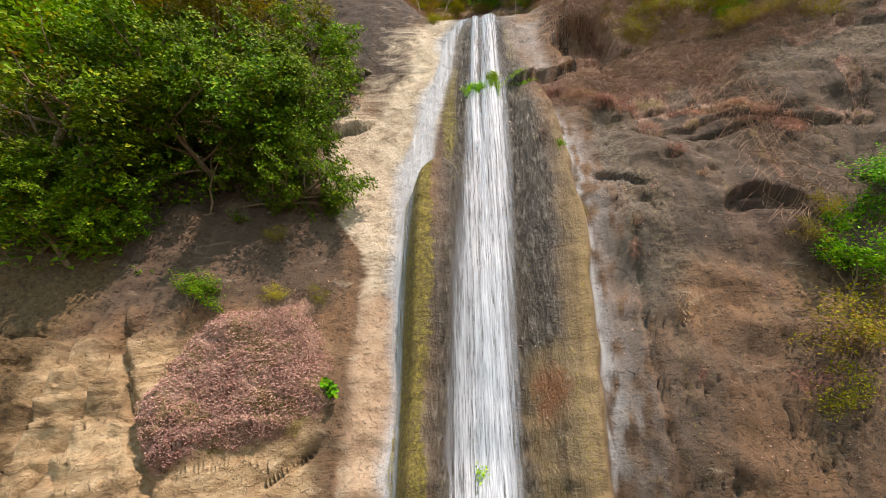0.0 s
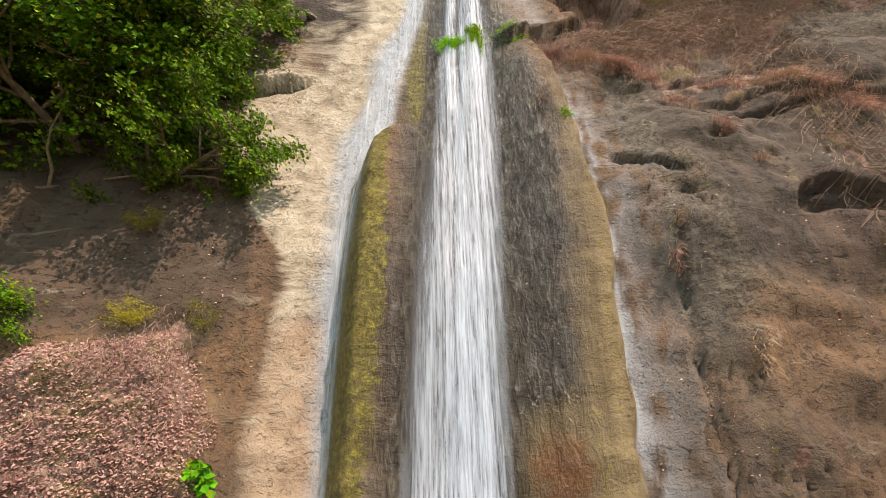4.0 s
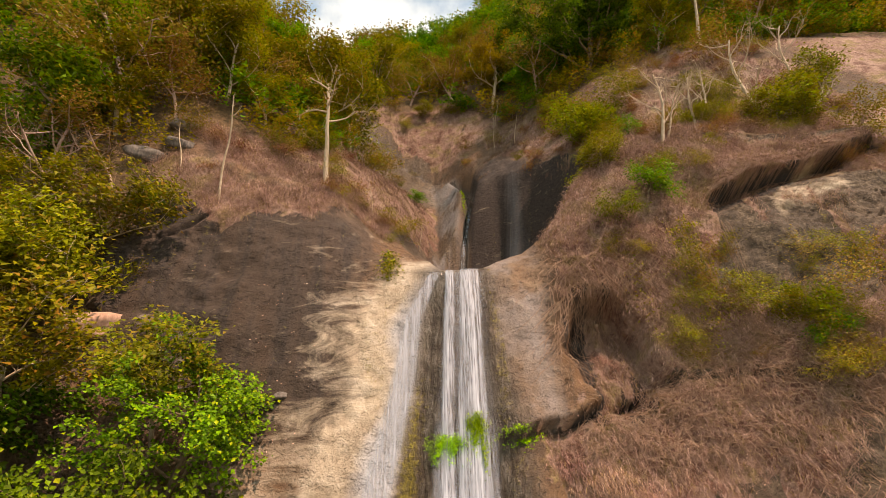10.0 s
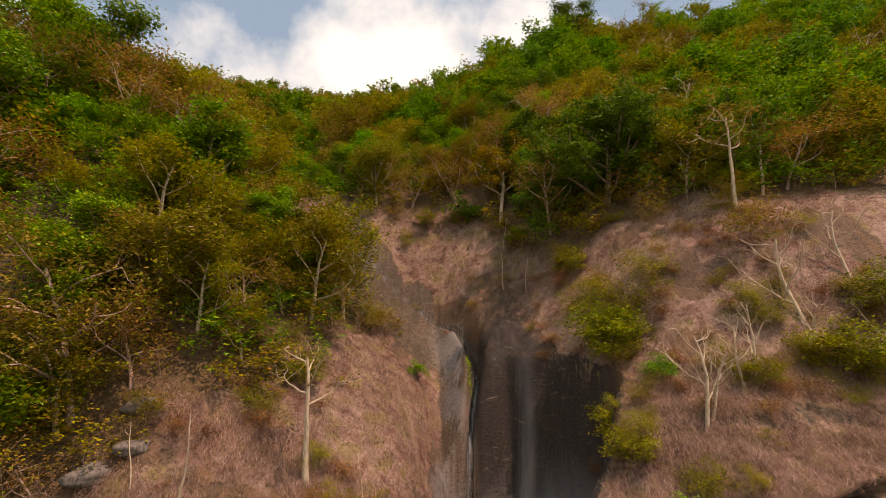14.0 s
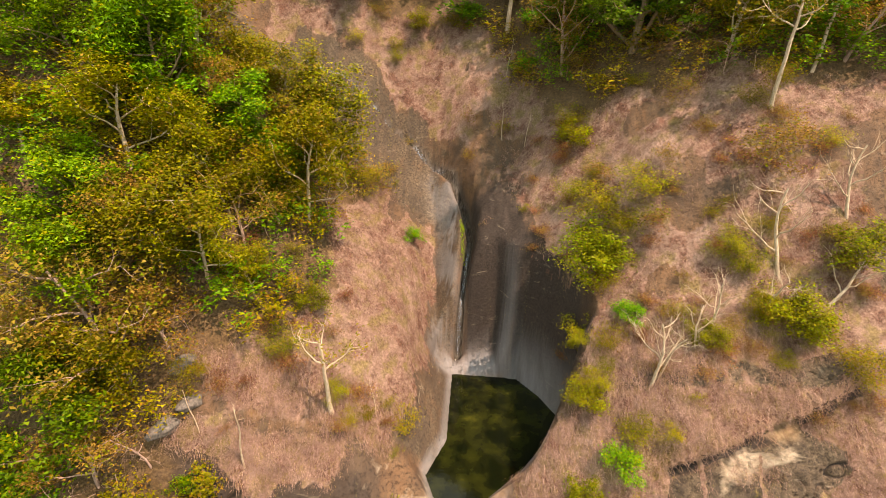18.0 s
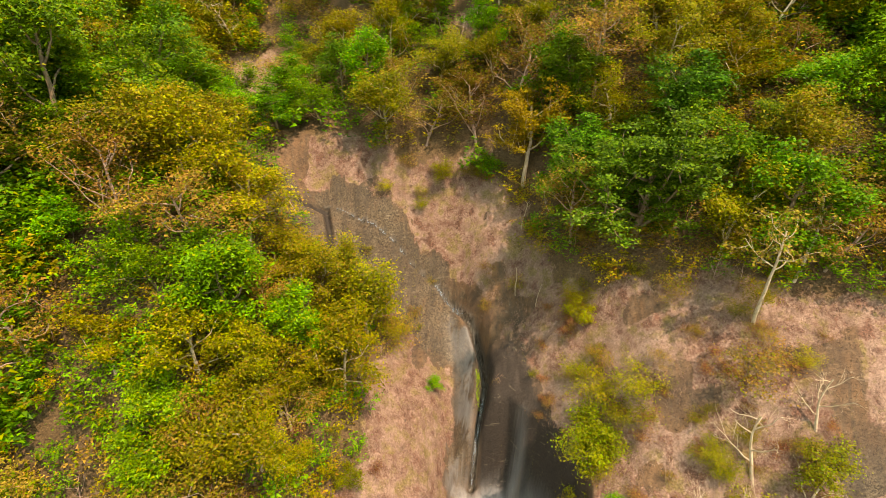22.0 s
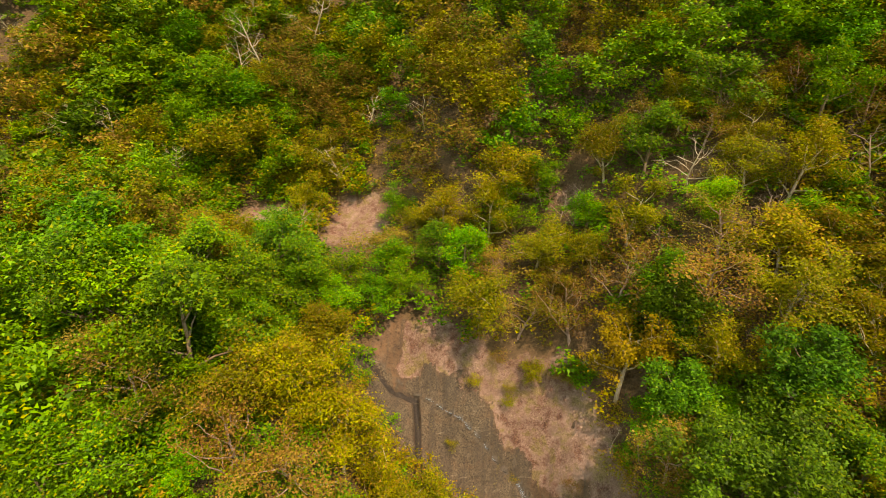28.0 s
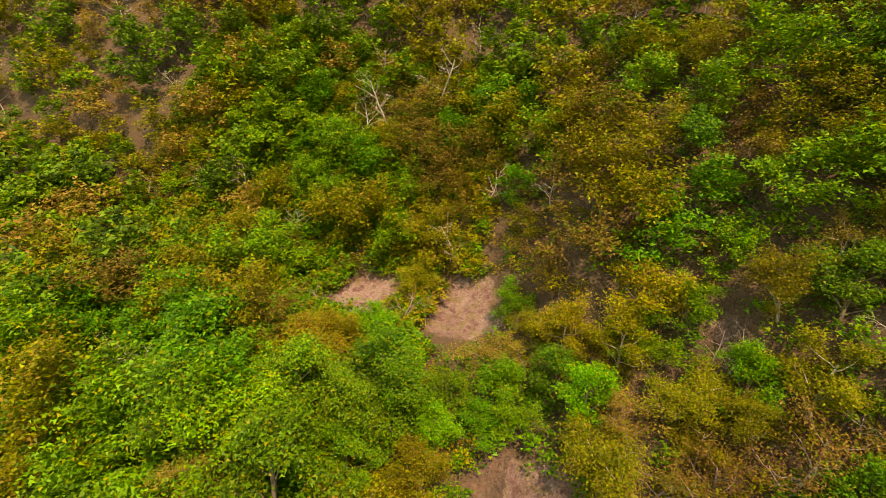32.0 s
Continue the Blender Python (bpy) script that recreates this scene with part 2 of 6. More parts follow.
def leaf_material(name, dark, light, odd, odd_share=0.12, rough=0.5, through_light=0.32, patch_scale=0.45):
    """Leaves: each one a little different, each plant a little different, light shining through."""
    m, n, l, b = material(name)
    island = n.new("ShaderNodeNewGeometry").outputs["Random Per Island"]
    plant = n.new("ShaderNodeObjectInfo").outputs["Random"]
    patch = noise_node(n, l, patch_scale, 3, 0.6, n.new("ShaderNodeTexCoord").outputs["Object"])
    col = mix_node(n, l, island, tuple(0.62 * c for c in dark), tuple(1.1 * c for c in light))
    col = mix_node(n, l, ramp_node(n, l, math_node(n, l, "FRACT", math_node(n, l, "MULTIPLY", island, 7.31)), (1 - odd_share, 0.0), (1 - odd_share + 0.01, 1.0)), col, odd)
    hsv = n.new("ShaderNodeHueSaturation")
    l.new(col, hsv.inputs["Color"])
    l.new(math_node(n, l, "ADD", math_node(n, l, "ADD", 0.458, math_node(n, l, "MULTIPLY", plant, 0.04)), math_node(n, l, "MULTIPLY", patch, 0.044)), hsv.inputs["Hue"])
    tone = math_node(n, l, "ADD", 0.85, math_node(n, l, "MULTIPLY", math_node(n, l, "FRACT", math_node(n, l, "MULTIPLY", plant, 5.7)), 0.6))
    l.new(math_node(n, l, "MULTIPLY", tone, math_node(n, l, "ADD", 0.45, math_node(n, l, "MULTIPLY", patch, 1.15))), hsv.inputs["Value"])
    col = hsv.outputs["Color"]
    l.new(col, b.inputs["Base Color"])
    put(b.inputs["Roughness"], rough), put(b.inputs["Specular IOR Level"], 0.12)
    t = n.new("ShaderNodeBsdfTranslucent")
    l.new(col, t.inputs["Color"])
    mx = n.new("ShaderNodeMixShader")
    put(mx.inputs[0], through_light)
    l.new(b.outputs[0], mx.inputs[1])
    l.new(t.outputs[0], mx.inputs[2])
    l.new(mx.outputs[0], n["Material Output"].inputs["Surface"])
    return m


def bark_material(name, a, c):
    m, n, l, b = material(name)
    at = n.new("ShaderNodeTexCoord").outputs["Object"]
    g = noise_node(n, l, 5.0, 6, 0.65, at, (2.5, 2.5, 0.8))
    l.new(ramp_node(n, l, g, (0.3, a), (0.7, c)), b.inputs["Base Color"])
    put(b.inputs["Roughness"], 0.85)
    bump_node(n, l, b, g, 0.5, 0.03)
    return m


def falling_water_material(name, low, high, reach):
    """Thin white water: strands with gaps between them that let the wet rock show."""
    m, n, l, b = material(name)
    at = n.new("ShaderNodeTexCoord").outputs["Object"]
    strands = noise_node(n, l, 1.0, 6, 0.68, at, (9.0, 0.2, 0.12), 0.4)
    drops = noise_node(n, l, 1.0, 6, 0.7, at, (26.0, 2.0, 1.1))
    both = math_node(n, l, "ADD", strands, math_node(n, l, "MULTIPLY", math_node(n, l, "SUBTRACT", drops, 0.5), 0.9))
    body = math_node(n, l, "MULTIPLY", ramp_node(n, l, both, (low, 0.0), (high, 1.0)), attribute(n, "body"))
    put(b.inputs["Base Color"], (0.5, 0.57, 0.63)), put(b.inputs["Roughness"], 0.4)
    l.new(math_node(n, l, "MULTIPLY", body, reach), b.inputs["Alpha"])
    bump_node(n, l, b, drops, 0.6, 0.05)
    return m


def pool_material():
    m, n, l, b = material("pool_water")
    at = n.new("ShaderNodeTexCoord").outputs["Object"]
    g = noise_node(n, l, 0.8, 5, 0.6, at)
    l.new(ramp_node(n, l, g, (0.4, (0.004, 0.006, 0.002)), (0.62, (0.018, 0.022, 0.004)), (0.75, (0.05, 0.055, 0.008))), b.inputs["Base Color"])
    put(b.inputs["Roughness"], 0.06), put(b.inputs["IOR"], 1.33)
    bump_node(n, l, b, noise_node(n, l, 3.0, 3, 0.5, at), 0.05, 0.05)
    return m


hill_mat = ground_material()
water_mat = falling_water_material("falling_water", 0.27, 0.72, 0.92)
thin_mat = falling_water_material("thin_water", 0.3, 0.76, 0.72)
trickle_mat = falling_water_material("trickle", 0.38, 0.8, 0.5)
pool_mat = pool_material()
green_leaf = leaf_material("green_leaf", (0.045, 0.13, 0.004), (0.135, 0.285, 0.007), (0.24, 0.25, 0.006))
bright_leaf = leaf_material("bright_leaf", (0.06, 0.18, 0.004), (0.15, 0.365, 0.008), (0.27, 0.3, 0.006))
slope_leaf = leaf_material("slope_leaf", (0.1, 0.115, 0.004), (0.25, 0.24, 0.008), (0.19, 0.28, 0.006), 0.2)
near_leaf = leaf_material("ledge_leaf", (0.045, 0.105, 0.003), (0.13, 0.25, 0.005), (0.24, 0.28, 0.008), 0.1, 0.5, 0.2)
cliff_leaf = leaf_material("cliff_leaf", (0.035, 0.09, 0.003), (0.11, 0.225, 0.005), (0.2, 0.26, 0.008), 0.08, 0.5, 0.2)
yellow_leaf = leaf_material("yellow_leaf", (0.125, 0.145, 0.003), (0.275, 0.26, 0.006), (0.28, 0.17, 0.015), 0.17)
olive_leaf = leaf_material("olive_leaf", (0.17, 0.105, 0.012), (0.34, 0.215, 0.035), (0.16, 0.2, 0.004), 0.22)
gold_leaf = leaf_material("gold_leaf", (0.2, 0.145, 0.004), (0.38, 0.27, 0.01), (0.3, 0.26, 0.006), 0.2)
dark_leaf = leaf_material("dark_leaf", (0.03, 0.085, 0.004), (0.085, 0.21, 0.008), (0.15, 0.25, 0.008))
straw_leaf = leaf_material("dry_blade", (0.2, 0.115, 0.082), (0.38, 0.27, 0.208), (0.22, 0.165, 0.055), 0.15, 0.8, 0.15, 0.8)
dead_leaf = leaf_material("dead_leaf", (0.46, 0.275, 0.2), (0.58, 0.38, 0.28), (0.56, 0.42, 0.33), 0.12, 0.8, 0.15)
fern_leaf = leaf_material("fern_leaf", (0.12, 0.29, 0.003), (0.24, 0.5, 0.006), (0.3, 0.46, 0.01))
pink_bark = bark_material("pinkish_twig", (0.27, 0.17, 0.13), (0.5, 0.36, 0.28))
pale_bark = bark_material("pale_bark", (0.33, 0.25, 0.15), (0.62, 0.52, 0.38))
brown_bark = bark_material("brown_bark", (0.10, 0.065, 0.035), (0.30, 0.22, 0.13))
twig_bark = bark_material("dry_twig", (0.19, 0.11, 0.07), (0.40, 0.27, 0.18))
stone_mat = bark_material("boulder", (0.05, 0.045, 0.038), (0.2, 0.18, 0.15))
rust_twig = bark_material("rusty_twig", (0.10, 0.042, 0.025), (0.28, 0.135, 0.08))
pink_blade = leaf_material("pink_blade", (0.33, 0.185, 0.13), (0.56, 0.37, 0.28), (0.4, 0.27, 0.12), 0.1, 0.8, 0.2, 0.8)
rust_leaf = leaf_material("rust_leaf", (0.14, 0.06, 0.02), (0.3, 0.14, 0.05), (0.28, 0.22, 0.03), 0.15)
pink_stone = bark_material("pinkish_boulder", (0.36, 0.2, 0.13), (0.58, 0.38, 0.27))


# ---- the lie of the land ----
# Sections through the hill, west to east: distance into the hill and height.
SECTIONS = [
    (-28, [(-16, 0), (-13, 4), (-10, 9), (-6, 16), (-2, 23), (3, 33), (8, 43), (16, 50), (24, 50), (38, 47.5), (50, 56), (75, 76), (130, 110)]),
    (-15, [(-13, 0), (-10.5, 4), (-8.4, 9), (-5.2, 15.5), (-1.8, 22.5), (1.5, 29.5), (6, 37.8), (13, 44.5), (21, 45), (30, 45.5), (40, 48.5), (50, 58), (75, 76), (130, 110)]),
    (-9, [(-11.5, 0), (-10.4, 4), (-8.3, 8), (-5.4, 14), (-2.7, 20), (-1.2, 23.2), (-0.2, 25.2), (1, 27.6), (3.5, 30.5), (9, 36.2), (15, 39), (20, 39.4), (22.5, 40), (26, 45.5), (34, 48.5), (44, 57), (60, 68), (100, 92), (140, 115)]),
    (-6.5, [(-11, 0), (-9.6, 4), (-8.2, 7.6), (-4.7, 14), (-2.9, 18.5), (-1.3, 23), (-0.3, 24.8), (1.2, 26.4), (4.5, 29.2), (9.5, 33.6), (15, 35.8), (19.5, 36.6), (23, 41), (27, 45.6), (34, 49.5), (44, 58), (60, 69), (100, 92), (140, 115)]),
    (-3.75, [(-10, 0), (-8.8, 4.2), (-7.5, 8.2), (-4.1, 14.4), (-2.85, 18), (-1.4, 22.4), (-0.2, 24.8), (1.6, 26.3), (4.5, 28.3), (9, 30.6), (14, 32.3), (18.5, 34.2), (22.5, 40), (27, 45.5), (34, 50), (44, 58.5), (60, 70), (100, 92), (140, 115)]),
    (-1, [(-9.8, 0), (-8, 4), (-7, 8), (-4.9, 12.4), (-2.3, 19.4), (-1.1, 21.9), (0, 22.9), (1.7, 23.9), (5.2, 26.4), (9, 28.5), (14, 30.7), (20, 34.4), (23.5, 40.5), (27, 45.5), (34, 50.5), (44, 59.5), (60, 71), (100, 93), (140, 115)]),
    (1.3, [(-9.8, 0), (-8, 4), (-6.4, 8.5), (-4.9, 12.5), (-2.9, 18), (-1.15, 22.1), (2, 22.9), (9.2, 23.1), (10.3, 24.4), (13.5, 27.6), (17, 31.6), (20.3, 34.8), (24, 41.5), (27, 46), (34, 51.5), (44, 60), (60, 71), (100, 93), (140, 115)]),
    (4, [(-9.8, 0), (-8.2, 4.4), (-6.6, 10), (-5.2, 12.9), (-3.4, 17.2), (-1.8, 21.3), (-0.3, 22.9), (2, 23.8), (6, 25.2), (9, 27.6), (10.6, 29.6), (13, 31.6), (17, 34.4), (21, 38.5), (27, 46.5), (34, 52.5), (44, 61), (60, 72), (100, 94), (140, 116)]),
    (6.5, [(-10.5, 0), (-9.4, 4.6), (-6.9, 11.2), (-5.5, 13.2), (-3.6, 17.3), (-3.15, 18.8), (-2.4, 20.8), (-1.2, 23.6), (0.8, 26.2), (4.5, 28), (7, 29.2), (9.4, 30.4), (12, 32.4), (17, 35.9), (21, 40), (27, 47.5), (34, 53.5), (44, 62), (60, 73), (100, 95), (140, 116)]),
    (9.5, [(-10.4, 0), (-9, 5), (-7.35, 10.3), (-5.3, 14.5), (-3.4, 18.2), (-2.6, 20.5), (-0.9, 25), (0.7, 28), (3.7, 29.4), (6.6, 31), (12, 35), (20, 42), (27, 49), (34, 55.5), (44, 63.5), (60, 76), (100, 97), (140, 118)]),
    (13.3, [(-10.6, 0), (-9, 5.5), (-7.6, 11), (-6, 15.5), (-4, 20), (-1.2, 25), (1, 28.6), (3.5, 30.6), (8, 35.8), (14, 40.5), (22, 46.5), (34, 58), (44, 65.5), (60, 78), (100, 99), (140, 120)]),
    (17.5, [(-10.8, 0), (-9.2, 6), (-8, 12), (-6.2, 18.5), (-2.5, 23), (-0.5, 26.4), (3.2, 31), (7.5, 37.6), (13, 41.7), (22, 48.5), (38, 61), (44, 66.5), (60, 80), (100, 102), (140, 122)]),
    (30, [(-11, 0), (-9.5, 6), (-8, 12), (-6, 18), (-3, 24), (0, 29), (4, 34.5), (9, 40.5), (15, 45), (25, 53), (40, 66), (60, 84), (100, 108), (140, 126)]),
]
POOL_Z = 22.05
POOL = [(1.0, -0.9), (2.4, -0.9), (2.9, -0.2), (5.2, 1.6), (8.3, 5.0), (7.4, 7.2), (6.3, 8.9), (2.25, 9.5), (1.9, 6.5), (1.6, 3.9), (0.45, 1.65), (0.8, 0.4)]


def pchip(xs, ys, x):
    """A smooth curve through knots that never overshoots them."""
    xs, ys = np.array(xs, float), np.array(ys, float)
    h, d = np.diff(xs), np.diff(ys) / np.diff(xs)
    m = np.r_[d[0], np.where(d[1:] * d[:-1] > 0, 2 * d[1:] * d[:-1] / (d[1:] + d[:-1] + 1e-12), 0), d[-1]]
    i = np.clip(np.searchsorted(xs, x) - 1, 0, len(h) - 1)
    s = np.clip((x - xs[i]) / h[i], 0, 1)
    inside = (2 * s**3 - 3 * s**2 + 1) * ys[i] + (s**3 - 2 * s**2 + s) * h[i] * m[i] + (3 * s**2 - 2 * s**3) * ys[i + 1] + (s**3 - s**2) * h[i] * m[i + 1]
    return np.where(x < xs[0], ys[0], inside)


def smooth(a, b, x):
    s = np.clip((x - a) / (b - a), 0, 1)
    return s * s * (3 - 2 * s)


def hashed(i, j, k):
    v = np.sin(i * 127.1 + j * 311.7 + k * 74.7) * 43758.5453
    return v - np.floor(v)


def value_noise(x, y, z):
    """Smooth noise between -1 and 1."""
    xi, yi, zi = np.floor(x), np.floor(y), np.floor(z)
    u, v, w = x - xi, y - yi, z - zi
    u, v, w = u * u * (3 - 2 * u), v * v * (3 - 2 * v), w * w * (3 - 2 * w)
    out = 0
    for a in (0, 1):
        for b in (0, 1):
            for c in (0, 1):
                out = out + hashed(xi + a, yi + b, zi + c) * (u if a else 1 - u) * (v if b else 1 - v) * (w if c else 1 - w)
    return 2 * out - 1


def fractal(x, y, z, octaves=4):
    out, amp = 0, 1.0
    for k in range(octaves):
        out = out + amp * value_noise(x * 2**k + 17 * k, y * 2**k + 5 * k, z * 2**k + 9 * k)
        amp *= 0.5
    return out


def inside_distance(poly, x, y):
    """Distance to the edge of a plan shape, negative inside."""
    best = np.full(np.shape(x), 1e9)
    inside = np.zeros(np.shape(x), bool)
    for (ax, ay), (bx, by) in zip(poly, poly[1:] + poly[:1]):
        t = np.clip(((x - ax) * (bx - ax) + (y - ay) * (by - ay)) / ((bx - ax)**2 + (by - ay)**2), 0, 1)
        best = np.minimum(best, np.hypot(x - ax - t * (bx - ax), y - ay - t * (by - ay)))
        inside ^= ((ay > y) != (by > y)) & (x < (bx - ax) * (y - ay) / (by - ay + 1e-12) + ax)
    return np.where(inside, -best, best)


def groove_x(y):
    """The chute above the pool winds a little."""
    return np.interp(y, [9, 10.5, 12, 13.5, 15.5, 17, 18.5, 20.5, 22, 22.6, 23], [2.5, 2.5, 3.0, 3.45, 3.2, 2.8, 1.9, -0.2, -6, -9, -12])


def land(x, y):
    """Height of the land."""
    x, y = np.asarray(x, float), np.asarray(y, float)
    cols = np.stack([pchip(*zip(*s), y) for _, s in SECTIONS])
    at = np.array([c for c, _ in SECTIONS], float)
    flat, q = cols.reshape(len(at), -1), np.clip(x, at[0], at[-1]).ravel()
    i = np.clip(np.searchsorted(at, q) - 1, 0, len(at) - 2)
    k = np.arange(len(q))
    s = (q - at[i]) / (at[i + 1] - at[i])
    s = s * s * (3 - 2 * s) * 0.4 + s * 0.6
    z = ((1 - s) * flat[i, k] + s * flat[i + 1, k]).reshape(np.shape(x))
    z = z + smooth(20, 60, y) * 0.2 * np.maximum(np.abs(x) - 30, 0)
    d = inside_distance(POOL, x, y)
    steep = np.where(y > 8.5, 1.1, 1.5) + 8 * smooth(4.9, 6.4, x) * smooth(2.2, 4.2, y)
    rim = POOL_Z + 0.08 + np.maximum(d, 0) * steep + np.maximum(d - 1.2, 0) * 7
    z = np.where(d < 0, POOL_Z - 1.1 * smooth(-0.05, 0.8, -d), np.where(y > -1.0, np.minimum(z, np.maximum(rim, POOL_Z + 0.08)), z))
    across = x - groove_x(y)
    cut = np.where(across > 0, np.exp(-(across / 0.75)**2), np.exp(-(across / 0.32)**2)) * smooth(9.6, 11, y) * smooth(22.5, 19.5, y)
    return z - 0.95 * cut


def quick_mesh(name, verts, faces, mat, shaded_smooth=False, fields=None):
    """A mesh from arrays: faces are all quads or all triangles."""
    verts, faces = np.ascontiguousarray(verts, np.float32), np.ascontiguousarray(faces, np.int32)
    me = bpy.data.meshes.new(name)
    me.vertices.add(len(verts))
    me.vertices.foreach_set("co", verts.ravel())
    me.loops.add(faces.size)
    me.loops.foreach_set("vertex_index", faces.ravel())
    me.polygons.add(len(faces))
    me.polygons.foreach_set("loop_start", np.arange(len(faces), dtype=np.int32) * faces.shape[1])
    me.polygons.foreach_set("use_smooth", np.full(len(faces), shaded_smooth))
    for key, values in (fields or {}).items():
        me.attributes.new(key, "FLOAT", "POINT").data.foreach_set("value", np.ascontiguousarray(values, np.float32).ravel())
    me.materials.append(mat)
    me.update(calc_edges=True)
    me.validate()
    return me


def grid_faces(nu, nv):
    a = (np.arange(nv - 1)[:, None] * nu + np.arange(nu - 1)[None]).ravel()
    return np.stack([a, a + 1, a + nu + 1, a + nu], 1)


def thing(name, label, category, at=(0, 0, 0), group=""):
    """An empty at a thing's base, under which its parts go."""
    ob = new(name)
    ob.empty_display_size = 0.3
    ob.location = at
    return tagged(ob, label, category, group)


def part(name, data, parent, label=""):
    ob = new(name, data)
    ob.parent = parent
    return tagged(ob, label) if label else ob


def fall_centre(z):
    return np.interp(z, [0, 6, 12, 17, 22], [0.68, 0.9, 1.33, 1.5, 1.68])


def fall_half(z):
    return np.interp(z, [0, 6, 12, 17, 19, 22], [1.1, 1.08, 1.0, 0.92, 0.8, 0.68])


FILM_Z = [0, 5, 8, 10.9, 12.7, 15, 18, 20.4, 22.1]


def film_centre(z):
    return np.interp(z, FILM_Z, [-1.65, -1.7, -1.75, -1.65, -1.4, -1.05, -0.35, 0.0, 0.75])


def film_half(z):
    return np.interp(z, FILM_Z, [0.2, 0.2, 0.25, 0.35, 0.6, 0.42, 0.4, 0.3, 0.2])


def apron_edge(z):
    return np.interp(z, [0, 2, 5, 8, 10, 13, 15, 17, 19], [3.85, 3.95, 4.15, 4.3, 4.35, 4.3, 4.1, 3.65, 3.3])


def blob(x, z, cx, cz, rx, rz):
    return np.exp(-((x - cx) / rx)**2 - ((z - cz) / rz)**2)


def slot(x, z, points, half):
    """1 along a line across the rock face, 0 away from it."""
    px, pz = zip(*points)
    inside = smooth(px[0] - 0.3, px[0] + 0.5, x) * smooth(px[-1] + 0.3, px[-1] - 0.5, x)
    return np.exp(-((z - np.interp(x, px, pz)) / half)**2) * inside


LEDGE = [(2.4, 16.9), (3.3, 17.05), (4.3, 17.25), (5.4, 17.75), (6.8, 18.25), (8.2, 18.7)]
ROOF = [(10.9, 24.8), (13.7, 25.8), (16.3, 26.6), (19.8, 28.1)]
HOLE = [(-6.6, 14.1), (-4.6, 14.4), (-3.8, 14.85), (-3.2, 15.1)]
GRASSY = [(7.0, 13.2), (8.2, 13.6), (10.3, 14.4), (12.0, 13.8), (15.0, 13.4)]
SEAM = [(-13.0, 22.6), (-12.4, 22.3), (-10.9, 21.8), (-8.9, 22.3), (-8.3, 20.4), (-7.8, 18.4)]
DOME_CRACK = [(-9.0, 23.1), (-8.3, 23.6), (-7.4, 24.2)]
SLITS = [[(7.0, 13.7), (7.6, 12.7), (8.0, 12.5)], [(8.3, 14.35), (9.3, 14.45), (10.5, 14.2)], [(8.2, 12.7), (9.4, 13.1), (10.3, 13.3), (12.0, 13.75)], [(5.0, 11.7), (5.6, 11.35), (6.4, 10.8)]]
CREEPER = [(-7.0, 6.3), (-4.5, 6.8), (-3.6, 5.2), (-3.3, 4.0), (-4.3, 3.2), (-7.0, 2.6), (-7.9, 3.5), (-7.4, 5.2)]


def lip(x, z, points, out, deep, high=0.9, low=0.16):
    """A rock lip along a line: it juts out above and is undercut below."""
    px, pz = zip(*points)
    inside = smooth(px[0] - 0.2, px[0] + 0.8, x) * smooth(px[-1] + 0.2, px[-1] - 0.8, x)
    dz = z - np.interp(x, px, pz) - 0.12 * value_noise(x * 1.6, 0 * x + 3, 0 * x)
    return inside * np.where(dz > 0, out * np.exp(-np.maximum(dz, 0) / high) * smooth(-0.02, 0.08, dz), -deep * np.exp(np.minimum(dz, 0) / low))


def cracks(x, z, scale, seed, width):
    """1 on winding lines, 0 between them."""
    return smooth(width, 0, np.abs(value_noise(x * scale + seed, 0 * x + seed, z * scale * 1.7) + 0.35 * value_noise(x * scale * 3 + seed, 0 * x, z * scale * 4)))


def seam_distance(x, y):
    """Metres from the cleft that crosses the upper slab."""
    best = np.full(np.shape(x), 1e9)
    for (ax, ay), (bx, by) in zip(SEAM, SEAM[1:]):
        t = np.clip(((x - ax) * (bx - ax) + (y - ay) * (by - ay)) / ((bx - ax)**2 + (by - ay)**2), 0, 1)
        best = np.minimum(best, np.hypot(x - ax - t * (bx - ax), y - ay - t * (by - ay)))
    return best


def cliffness(x, y):
    """1 on the steep face, 0 on the land above it; the face lies further back on the right."""
    back = np.interp(x, [9.5, 11.5, 14, 20], [0, 1.6, 2.6, 3.4])
    return smooth(2.2 + back, -0.6 + back, y)


